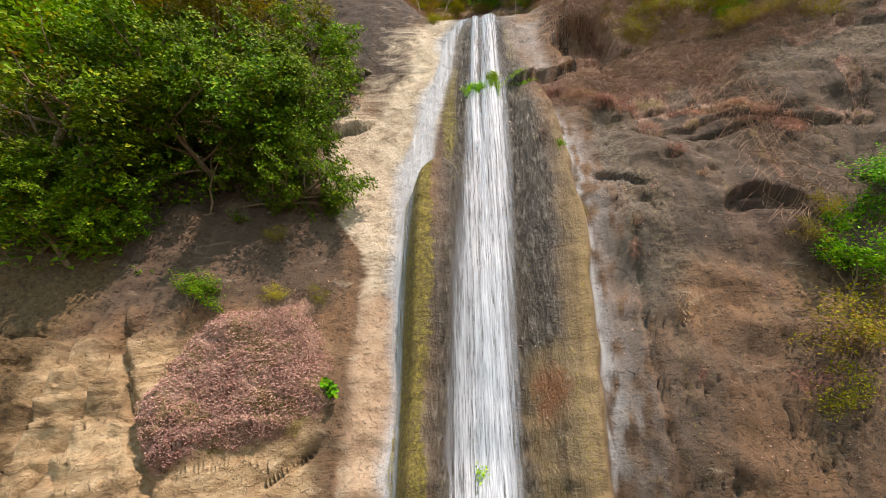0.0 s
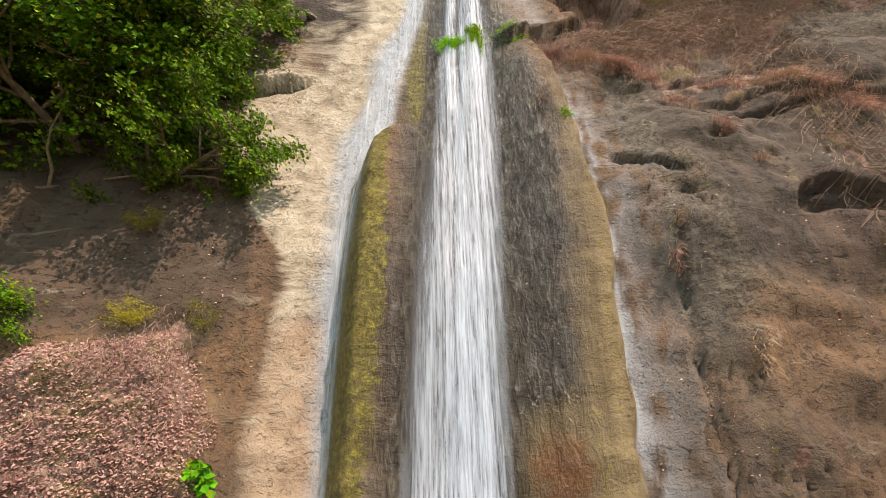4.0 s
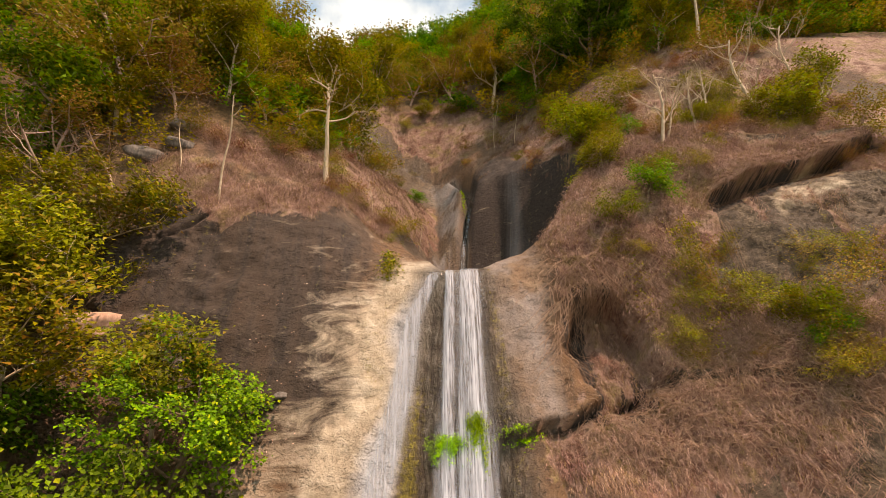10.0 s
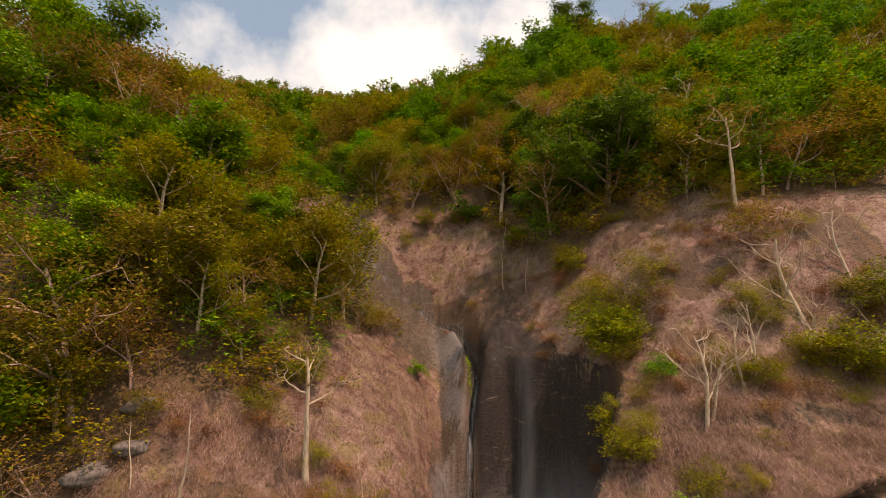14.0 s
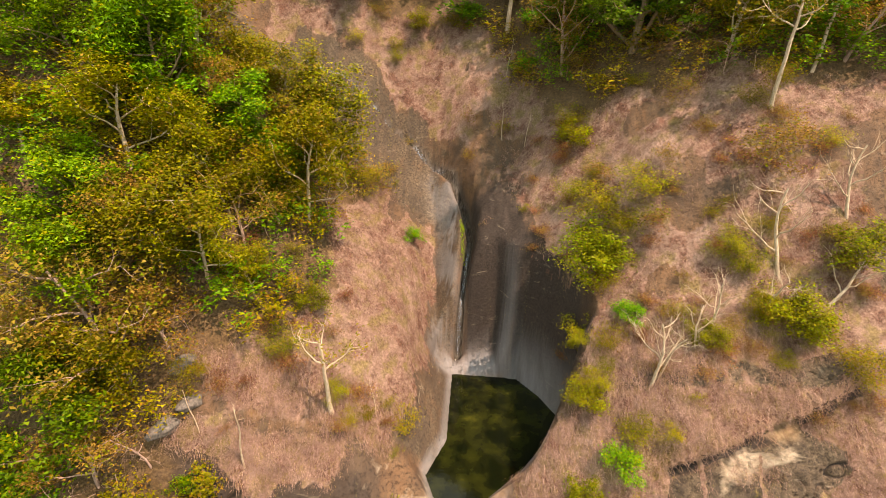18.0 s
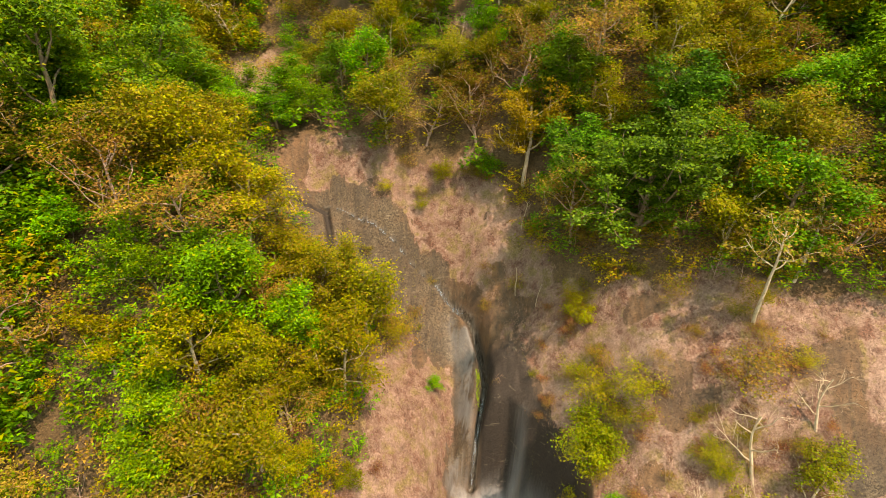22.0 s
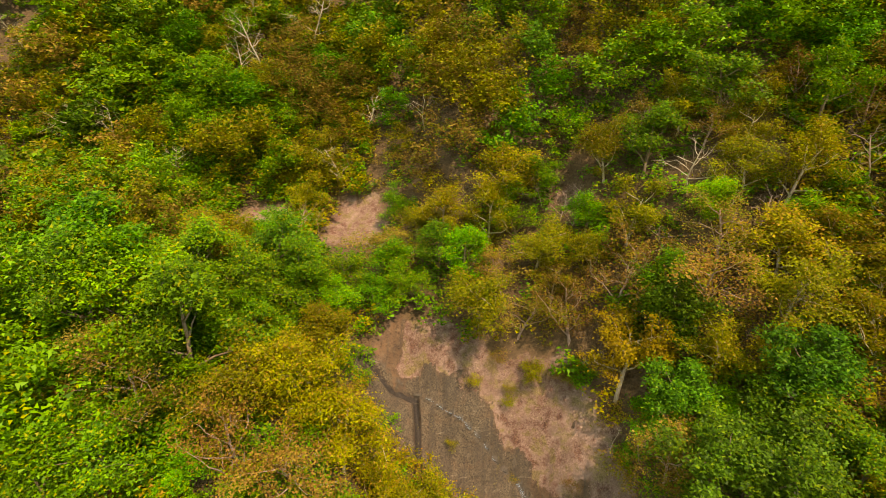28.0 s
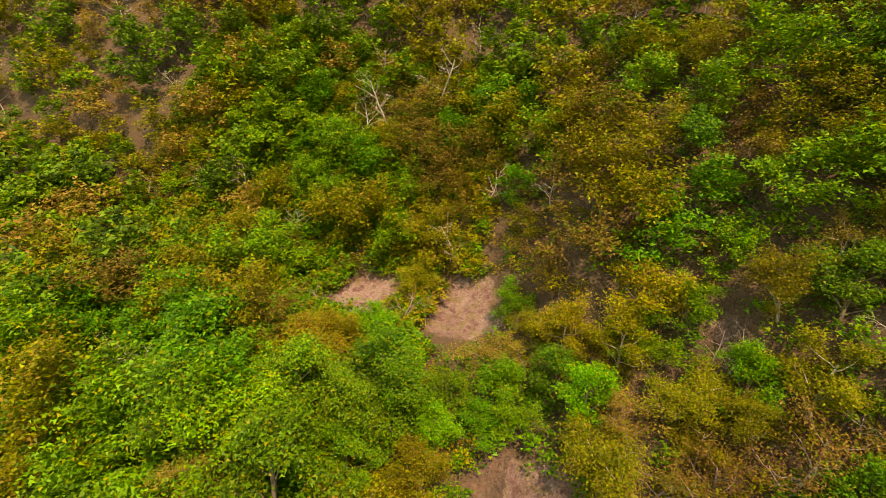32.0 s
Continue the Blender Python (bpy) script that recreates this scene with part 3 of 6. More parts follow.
def relief(x, y, z):
    """How far the rock stands out from the plain land, and how much of it is cliff."""
    cliff = cliffness(x, y)
    calm = 1 - 0.8 * smooth(-6.5, -4.5, x) * smooth(5.6, 4.4, x) * smooth(3, 6, z)
    d = calm * (0.34 * fractal(x * 0.28, y * 0.28, z * 0.4, 3) + 0.13 * fractal(x * 0.8 + 3, y * 0.8, z * 1.5, 4))
    d = d + 0.05 * fractal(x * 2.4, y * 2, z * 3.4, 3)
    steps = value_noise(x * 0.15 + 4, 0 * x, z * 0.7 + 0.3 * x)
    d = d + calm * 0.06 * smooth(0.1, 0.25, steps)
    crown = 12.3 - 1.1 * np.abs(x + 0.45)**1.8
    shoulder = np.interp(z, [3, 8, 12], [0.0, 0.25, 0.45])
    d = d + 1.15 * smooth(-1.75, -1.05, x) * smooth(shoulder + 0.12, shoulder - 0.3, x) * smooth(crown + 0.1, crown - 0.35, z) * cliff
    edge = apron_edge(z) + 0.1 * value_noise(z * 1.3, 0 * x, 0 * x + 2)
    d = d + 0.6 * smooth(2.0, 3.4, x) * smooth(edge + 0.12, edge - 0.16, x) * smooth(18.5, 15, z) * cliff
    rough = smooth(4.6, 5.4, x) + smooth(-5.0, -7.0, x) * smooth(8, 6, z)
    d = d - (0.16 * cracks(x, z, 0.33, 3.0, 0.035) + 0.10 * cracks(x, z, 0.8, 9.0, 0.04)) * np.minimum(rough, 1) * smooth(0.1, 0.5, value_noise(x * 0.5, 0 * x + 7, z * 0.5) + 0.3)
    d = d - 0.09 * smooth(0.45, 0.75, value_noise(x * 3.1, y * 2, z * 3.6)) * (0.3 + 0.7 * np.minimum(rough, 1))
    saw = (0.55 * z + 0.12 * x + 0.5 * value_noise(x * 0.35, 0 * x + 2, z * 0.35) + 0.06 * value_noise(x * 2.5, 0 * x, z * 2)) % 1
    d = d + 0.2 * saw * smooth(5.2, 6.2, x) * smooth(0.0, 0.35, value_noise(x * 0.45 + 2, 0 * x + 9, z * 0.3)) * smooth(17, 15, z)
    saw = (1.15 * z - 0.4 * x + 0.7 * value_noise(x * 0.5, 0 * x + 5, z * 0.6) + 0.08 * value_noise(x * 3, 0 * x, z * 3)) % 1
    d = d + 0.3 * saw * smooth(-3.6, -4.6, x) * smooth(6.4, 5.6, z)
    blocky = np.floor(3 * value_noise(x * 1.5, 0 * x, z * 2.1 + 0.5 * x)) / 3
    d = d + lip(x, z, LEDGE, 0.4, 0.55) * cliff
    recess = smooth(0.22, 0.5, blob(x, z, 6.2, 19.5, 1.25, 1.6) + 0.12 * value_noise(x * 1.7, 0 * x, z * 1.7))
    d = d - (1.15 - 0.45 * blocky) * recess * cliff
    d = d + lip(x, z, [(p, q + 0.25) for p, q in ROOF], 0.55, 1.5, 3.0, 0.34) * cliff
    d = d + lip(x, z, HOLE, 0.45, 0.5) * cliff
    arch = smooth(1.0, 0.75, ((x - 9.8) / 1.25)**2 + ((z - 9.75) / 0.85)**2) * smooth(9.5, 9.9, z)
    d = d - (0.6 + 0.2 * value_noise(x * 2, 0 * x, z * 4)) * arch * cliff
    d = d + lip(x, z, [(p, q - 0.35) for p, q in GRASSY], 0.1, 0.22, 0.4) * cliff + lip(x, z, [(6.0, 14.4), (8.0, 14.6), (9.6, 15.0), (11, 15.1)], 0.1, 0.2, 0.35) * cliff
    for cx, cz, rx, rz in ((7.6, 11.8, 0.34, 0.09), (6.35, 10.2, 0.22, 0.09), (8.85, 11.4, 0.1, 0.08), (6.5, 4.35, 0.16, 0.09), (7.6, 4.5, 0.08, 0.07)):
        d = d - 0.3 * blob(x + 0.15 * value_noise(x * 3, 0 * x, z * 3), z, cx, cz, rx, rz) * cliff
    d = d - 0.3 * slot(x, z, DOME_CRACK, 0.1) * cliff
    line = np.interp(z, [2, 4, 6.5, 9.5], [5.45, 5.5, 5.6, 5.8]) + 0.08 * value_noise(z * 1.5, 0 * x, 0 * x)
    d = d + (0.05 * smooth(-0.06, 0.1, x - line) * smooth(8, 6.5, x) - 0.14 * np.exp(-((x - line) / 0.08)**2)) * smooth(9.8, 8.8, z) * smooth(1.5, 2.5, z) * cliff
    for points in SLITS:
        d = d - 0.35 * slot(x, z + 0.08 * value_noise(x * 3, 0 * x, 0 * x), points, 0.08) * cliff
    d = d + 0.5 * smooth(0.25, -0.5, inside_distance(CREEPER, x, z)) * cliff
    for cx, lean in ((-9.4, 0.25), (-8.1, -0.5), (-10.6, 0.15)):
        line = cx + lean * (z - 4)
        d = d - 0.4 * np.exp(-((x - line) / 0.14)**2) * smooth(7.2, 6, z) * cliff
    d = d - 0.5 * slot(x, z, [(-4.9, 2.0), (-4.2, 2.5), (-3.4, 3.1)], 0.16) * cliff
    d = d + 0.07 * fractal(x * 3.4 + 5, y * 3.4, z * 2.6, 3) * smooth(14, 16.5, z) * smooth(4.6, 6, x)
    upland = 0.2 * (fractal(x * 0.45, y * 0.45, 0 * x, 4) + 0.55 * fractal(x * 1.9, y * 1.9, 0 * x, 3)) * smooth(0.2, 1.2, inside_distance(POOL, x, y))
    upland = upland - 1.5 * np.exp(-((x - groove_x(y) - 0.2) / 0.36)**2) * smooth(10.2, 11, y) * smooth(17.8, 16.6, y)
    upland = upland - 0.55 * np.exp(-(seam_distance(x, y) / 0.22)**2) * smooth(16.5, 17.5, y)
    inner = smooth(-14, -11, y)
    return (d * cliff + upland * (1 - cliff)) * inner, cliff


def surface(x, y):
    """The finished ground over a point of the plan."""
    x, y = np.asarray(x, float), np.asarray(y, float)
    z = land(x, y)
    d, cliff = relief(x, y, z)
    return np.stack([x, y - d * 0.86 * cliff, z + d * (1 - 0.55 * cliff)], -1)


CLIFF_Y = np.arange(-16, 2.5, 0.02)


@functools.lru_cache(None)
def face_column(k):
    """Heights of the plain rock face along one line into the hill."""
    return np.maximum.accumulate(land(np.full(len(CLIFF_Y), k * 0.05), CLIFF_Y)) + 1e-6 * np.arange(len(CLIFF_Y))


def cliff_y(x, z):
    """How far in the plain rock face lies at a height."""
    k = math.floor(x / 0.05)
    s = x / 0.05 - k
    return float((1 - s) * np.interp(z, face_column(k), CLIFF_Y) + s * np.interp(z, face_column(k + 1), CLIFF_Y))


def on_cliff_many(x, z, out=0.0):
    """Points of the rock face at given heights."""
    x, z = np.asarray(x, float), np.asarray(z, float)
    p = surface(x, np.array([cliff_y(a, c) for a, c in zip(x, z)]))
    return p + np.array([0, -out * 0.86, out * 0.5])


def on_cliff(x, z, out=0.0):
    """The point of the rock face at a height."""
    return Vector(on_cliff_many([x], [z], out)[0])


def on_ground(x, y, sink=0.05):
    p = surface(x, y)
    return Vector((p[0], p[1], p[2] - sink))


# Open rock and dry grass between the woods, in plan.
OPEN = [(-10.5, -14), (-10.5, -1.5), (-10, 0.4), (-8.8, 2.3), (-6.5, 4.5), (-4.2, 6.9), (-4.6, 10.5), (-4.4, 13), (-2.6, 15), (-3.2, 16.6), (-6.5, 17.4), (-11.5, 18.8), (-13.2, 21), (-13, 24),
        (-12, 25.8), (-9.3, 26.5), (-6.5, 26), (-2.4, 25.2), (2.2, 25), (5.6, 23), (6.9, 20), (8.6, 16), (10, 14.5), (14, 12), (18.7, 10.7), (25, 9), (45, 9), (45, -14)]
CLEARINGS = [(-19.4, 39.2, 3.4), (-30.6, 38.2, 3.5), (17.6, 36, 1.3), (14.3, 40.6, 0.9), (2.4, 36.4, 0.9)]


def openness(x, y):
    """Metres into the open land, negative in the woods."""
    d = -inside_distance(OPEN, x, y)
    for cx, cy, r in CLEARINGS:
        d = np.maximum(d, r - np.hypot(x - cx, y - cy))
    return d


def masks(x, y, z):
    w = fractal(x * 0.5, y * 0.5, z * 0.5, 4) + 0.35 * value_noise(x * 5, y * 5, z * 5)
    cliff = cliffness(x, y)
    opened = openness(x, y) + 0.6 * value_noise(x * 0.7, y * 0.7, 0 * x)
    right = smooth(5.2, 5.9, x + 0.3 * w)
    top = np.interp(x, [-11, -9.3, -6.8, -6, -3.7, -1.5, 0], [26.1, 25.7, 23.4, 24.5, 25.0, 25.1, 26])
    grass = smooth(-0.5, 0.5, z - top + 0.7 * w) * smooth(0.2, -0.6, x)
    band_low = np.interp(x, [3.4, 4.8, 5.9, 6.6, 7.8, 9.7, 10.9, 12.1, 14], [16.6, 16.0, 15.1, 15.8, 15.5, 16.3, 15.9, 18.0, 17.6])
    line = np.interp(x, *zip(*LEDGE))
    above = smooth(-0.1, 0.2, z - line) * (1 - smooth(4.4, 5.2, x + 0.4 * w))
    band = smooth(3.2, 3.9, x + 0.2 * w) * smooth(-0.5, 0.5, z - band_low + 0.9 * w) * (1 - above)
    face = blob(x, z, 12.0, 22.3, 2.3, 1.5) + 2.4 * blob(x, z, 6.1, 19.6, 1.35, 1.6) + 1.3 * blob(x, z, 16.0, 25.2, 2.8, 1.1) + blob(x, z, 12.9, 16.3, 1.6, 1.6) + 1.2 * blob(x, z, 13.2, 23.1, 2.3, 1.9)
    band = band * (1 - smooth(0.35, 0.6, face + 0.25 * w)) * smooth(0, 0.3, np.abs(z - line) - 0.1 * (x < 8))
    grass = np.maximum(grass, band)
    grass = np.maximum(grass, 0.7 * slot(x, z + 0.6 * w, GRASSY, 0.22) * smooth(-0.25, 0.25, value_noise(x * 1.7, 0 * x, z * 1.7) + 0.4 * w))
    back = smooth(0.2, 0.9, inside_distance(POOL, x, y) * 0.6 + 0.2 * w - 0.15)
    trough = np.exp(-((x - groove_x(y)) / 1.7)**2) * smooth(9, 10.5, y)
    slab = smooth(0.4, 0.8, 1.7 * np.exp(-((x + 2.6 - 0.6 * (20 - y)) / 3.7)**2 - ((y - 19.5) / 3.8)**2) + 0.35 * w)
    slab = np.maximum(slab, smooth(0.35, 0.7, 1.6 * np.exp(-((x + 7.2) / 5.6)**2 - ((y - 20.4) / 3.2)**2) + 0.4 * w))
    # Dark rock above the pool, with the alcove's shade painted in as well.
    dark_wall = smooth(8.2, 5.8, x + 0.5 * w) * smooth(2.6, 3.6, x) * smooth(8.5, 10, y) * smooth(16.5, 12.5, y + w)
    upper = smooth(0.5, 2.0, y) * back * (1 - np.maximum(np.maximum(smooth(0.25, 0.6, trough + 0.2 * w), slab), dark_wall))
    upper = upper * (1 - 0.75 * smooth(0.35, 0.6, fractal(x * 0.22 + 8, y * 0.22, 0 * x, 3)) * smooth(2.5, 5, x))
    bald = np.maximum.reduce([np.exp(-((x - a) / p)**2 - ((y - c) / q)**2) for a, c, p, q in ((14.9, 6.5, 2.0, 0.7), (20.6, 7.0, 1.6, 0.8), (22.4, 3.6, 1.6, 0.9), (18.6, 1.0, 2.0, 0.5), (-1.4, 15.5, 0.9, 1.6), (12.2, 4.6, 1.0, 0.5))])
    upper = upper * (1 - smooth(0.4, 0.7, bald + 0.35 * w))
    grass = np.where(y > 1.2, upper, grass * (1 - smooth(0.2, 1.2, y)) + upper * smooth(0.2, 1.2, y))
    streaks = smooth(0.35, 0.6, fractal(x * 1.2, 0 * x, z * 0.2, 3)) * right * smooth(12.5, 15, z)
    spots = 1.2 * blob(x, z, 7.65, 12.2, 0.35, 0.3) + blob(x, z, 6.5, 10.6, 0.3, 0.3) + blob(x, z, 6.5, 4.7, 0.25, 0.35) + 0.8 * blob(x + 0.3 * w, z, 10.9, 12.4, 0.22, 3.0)
    patch = smooth(0.25, -0.25, inside_distance(CREEPER, x, z) + 0.35 * w)
    # Strip below the roof lip, kept bare of grass; its shade is painted on.
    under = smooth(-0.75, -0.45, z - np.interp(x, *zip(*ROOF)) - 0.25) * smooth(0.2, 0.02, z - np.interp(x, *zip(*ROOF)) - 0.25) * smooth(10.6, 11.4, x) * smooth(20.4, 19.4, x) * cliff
    grass = grass * (1 - under)
    grass = np.maximum.reduce([grass, 0.75 * streaks * cliff, smooth(0.3, 0.7, spots * (0.65 + 1.1 * w)) * cliff, patch * cliff])
    left = np.interp(z, [0, 7.5, 8.2, 8.7, 9.9, 11.8, 13.7, 15.5, 17, 18, 20, 21.2, 22.8], [-2.9, -2.85, -2.9, -3.15, -4.1, -4.9, -5.2, -4.9, -4.2, -3.7, -3.1, -2.6, -1.6])
    rightb = film_centre(z) - 0.85 * film_half(z) - 0.05
    soft = np.interp(z, [9, 13, 16], [0.22, 0.35, 1.25])
    pale_all = smooth(-soft, soft, x - left + 0.75 * soft * w) * smooth(1.4, 0.4, x - rightb) * smooth(23.2, 22.2, z) * cliff
    tan = pale_all * smooth(8.3, 6.6, z + 0.8 * w)
    beside = smooth(2.35, 2.65, x) * smooth(4.7, 4.0, x + 0.3 * w) * smooth(17.0, 17.5, z) * smooth(23.6, 22.9, z) * cliff
    pale = pale_all * (1 - 0.8 * tan)
    tan = np.maximum(tan, 0.22 * beside)
    pale = pale * (1 - 0.62 * smooth(14.8, 15.6, z) * smooth(-0.7, -1.9, x - rightb + 0.35 * w))
    pale = np.maximum(pale, 0.75 * slot(x, z + 0.4 * w, [(13.0, 24.7), (14.6, 25.3), (16.6, 25.9)], 0.45) * cliff)
    film = 0.9 * smooth(-0.35, 0.25, x - rightb + 0.25 * w) * smooth(0.2, -0.2, x - film_centre(z) - film_half(z)) * cliff * smooth(22.6, 21.8, z)
    mid = fall_centre(z)
    wet = smooth(-1.3, 0.1, x - mid + 1.0) * smooth(apron_edge(z) + 0.1, apron_edge(z) - 1.4, x + 0.4 * w) * cliff * smooth(22.8, 21.9, z)
    # The recess: dark rock and its inner shade, both put into the colour.
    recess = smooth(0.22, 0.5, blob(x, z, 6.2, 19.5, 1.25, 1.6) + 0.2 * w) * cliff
    wet = np.maximum(wet, smooth(0.6, 0.9, np.exp(-((x - groove_x(y) - 0.15) / 0.5)**2)) * smooth(9.5, 10.5, y) * smooth(24, 22, y))
    crown = 12.3 - 1.1 * np.abs(x + 0.45)**1.8
    moss = 1.45 * smooth(-1.9, -1.5, x + 0.15 * w) * smooth(-0.55, -1.05, x + 0.3 * w) * smooth(crown + 0.15, crown - 0.1, z)
    rim = np.exp(-((x - apron_edge(z) + 0.75) / 0.55)**2) * smooth(18.2, 16, z)
    side = np.exp(-((x - mid + fall_half(z) + 0.55) / 0.3)**2) * smooth(12, 14, z) * smooth(20, 17, z)
    moss = np.maximum.reduce([moss, 0.3 * rim, 0.9 * side, 0.5 * np.exp(-((x - mid - fall_half(z) - 0.3) / 0.25)**2) * smooth(16, 18, z)]) * cliff
    off = x - apron_edge(z) - 0.02
    pale_rim = smooth(-0.06, 0.1, off) * np.exp(-np.maximum(off, 0) / 0.55) * smooth(19, 17, z) * smooth(0, 4, z) * cliff
    chute_bank = np.exp(-((x - groove_x(y) + 1.0) / 0.85)**2) * smooth(8, 10, y) * smooth(19, 16, y)
    shore = smooth(0.45, 0.05, inside_distance(POOL, x, y)) * smooth(-1.0, 0.3, y)
    film = np.maximum.reduce([film, 0.95 * pale_rim * smooth(-0.45, 0.4, value_noise(x * 6, 0 * x, z * 2.0) + 0.6 * w + 0.2) * smooth(16.5, 13, z), 0.36 * chute_bank * smooth(-0.5, 0.6, 2 * w), 0.5 * smooth(1.5, 0.3, inside_distance(POOL, x, y) + 0.3 * w) * smooth(8.6, 9.4, y) * smooth(6.4, 5.2, x), 0.4 * shore * (1 - dark_wall), 0.3 * beside * smooth(-0.6, 0.5, w)])
    sandy = smooth(-3.2, -4.2, x) * smooth(6.3, 5.2, z + 0.5 * w) * (1 - patch) * cliff
    sandy = np.maximum(sandy, 0.8 * smooth(0.5, 0.9, blob(x, z, 16.0, 26.6, 1.4, 0.8)) * cliff)
    woods = smooth(0.3, -0.8, opened + 0.5 * w)
    stain_shade = 1.15 * smooth(-0.5, -2.2, x + 0.6 * w) * smooth(13.5, 16.5, z + 0.4 * x) * cliff
    stain_shade = np.maximum(stain_shade, 0.9 * smooth(6.0, 8.5, z + 0.8 * w) * smooth(17, 15, z) * smooth(5.6, 7.4, x + 0.4 * w) * cliff)
    # Rock below the ledge trees is toned darker between these heights.
    stain_shade = np.maximum(stain_shade, 0.8 * smooth(-3.2, -3.8, x) * smooth(6.2, 7.0, z) * smooth(13, 11, z) * cliff)
    stain_shade = np.maximum(stain_shade, 0.5 * smooth(1.0, 3.0, y) * smooth(7.5, 6.0, x) * smooth(17, 14, y))
    # Cracks coloured near black, standing in for the shade in their depth.
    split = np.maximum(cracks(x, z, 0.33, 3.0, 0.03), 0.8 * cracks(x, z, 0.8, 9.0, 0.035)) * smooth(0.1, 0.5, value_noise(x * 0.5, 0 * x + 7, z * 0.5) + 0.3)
    stain_shade = np.maximum(stain_shade, 1.5 * split * np.minimum(smooth(4.6, 5.4, x) + smooth(-5.0, -7.0, x) * smooth(8, 6, z), 1) * cliff)
    grey = right * smooth(5.5, 8.5, z - 0.5 * (x - 6) + 1.2 * w) * cliff
    iron = (1.6 * blob(x, z, 9.9, 9.7, 1.3, 1.2) + 0.7 * blob(x, z, 9.2, 8.2, 0.5, 1.6) + 0.8 * blob(x, z, 9.5, 4.6, 1.2, 0.6)) * cliff
    seam = seam_distance(x, y)
    bank = np.maximum(smooth(1.8, 0.9, inside_distance(POOL, x, y) + 0.5 * w) * smooth(3.0, 2.0, x) * smooth(1.0, 2.5, y), np.exp(-((x - groove_x(y) + 1.0 + 0.4 * w) / 1.1)**4) * smooth(8, 10, y) * smooth(18, 16, y))
    grey = np.maximum.reduce([grey, 0.85 * slab * smooth(14, 16, y), 0.75 * bank])
    grass = grass * (1 - bank)
    # Dome crack, slits, seam and chute get the same painted crease shade.
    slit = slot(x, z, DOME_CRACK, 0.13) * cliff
    grass = grass * smooth(0.5, 1.3, seam + 0.4 * w + 2 * (y < 17)) * (1 - slit)
    # Shade painted near black, over dark rock: roof and ledge undersides, recess, pool walls.
    stain_shade = np.maximum.reduce([stain_shade, 1.7 * np.exp(-((x - groove_x(y) - 0.2) / 0.26)**2) * smooth(10.6, 11.4, y) * smooth(18, 16.8, y), 1.7 * smooth(0.35, 0.15, seam), 1.6 * slit, *[1.6 * slot(x, z, points, 0.09) * cliff for points in SLITS], 1.6 * recess, 1.7 * under, 1.5 * slot(x, z, [(p, q - 0.1) for p, q in LEDGE[2:]], 0.16) * cliff, 1.5 * dark_wall, 1.5 * smooth(5.2, 6.4, x) * smooth(9.6, 8.4, x) * smooth(2.0, 4.0, y) * smooth(12.5, 9.5, y)])
    edge = apron_edge(z) + 0.1 * value_noise(z * 1.3, 0 * x, 0 * x + 2)
    inside = smooth(edge + 0.06, edge - 0.04, x)
    ochre = inside * smooth(-1.15, -0.45, x - edge + 0.35 * w) * smooth(15.5, 13.5, z)
    ochre = np.maximum(ochre, 0.85 * inside * smooth(1.9, 2.5, x + 0.4 * w) * smooth(5.75, 5.3, z - 0.25 * (x - 3) + 0.25 * w)) * smooth(0.5, 1.5, x) * cliff
    rust = 0.9 * blob(x + 0.4 * w, z, 2.75, 4.1, 0.5, 1.0) * cliff
    return {"tan": tan, "ochre": ochre, "rust": rust, "grass": grass * (1 - woods), "pale": pale, "film": film, "wet": wet, "moss": moss, "sandstone": sandy, "litter": woods, "stain_shade": np.maximum(stain_shade, 0.15), "grey": grey, "iron": iron}


# ---- the ground: one sheet from the gorge floor over the hill ----
xs = np.r_[-420, -260, -170, -120, -85, -62, np.arange(-48, -14, 1.0), np.arange(-14, 20, 0.08), np.arange(20, 46, 1.0), 48, 62, 85, 120, 170, 260, 420]
ys = np.r_[-420, -250, -130, -75, -45, -30, -22, -18, -16, -14, np.arange(-13, 2.4, 0.042), np.arange(2.4, 27, 0.2), np.arange(27, 80, 1.2), np.arange(80, 141, 5.0), 160, 220, 320, 420]
gx, gy = np.meshgrid(xs, ys)
spread = surface(gx, gy)
fields = masks(gx, gy, land(gx, gy))
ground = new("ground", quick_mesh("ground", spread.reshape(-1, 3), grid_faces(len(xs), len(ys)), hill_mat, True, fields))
tagged(ground, "brown rock cliff and steep hillside of dry grass and leaf litter", "hillside", kind="structure")

wx, wy = np.meshgrid(np.arange(0.2, 9.0, 0.4), np.arange(-1.12, 10.0, 0.4))
pool = new("water", quick_mesh("water", np.stack([wx, wy, 0 * wx + POOL_Z], -1).reshape(-1, 3), grid_faces(wx.shape[1], wx.shape[0]), pool_mat, True))
tagged(pool, "still dark green water filling the rock pool above the falls", "water", kind="structure")


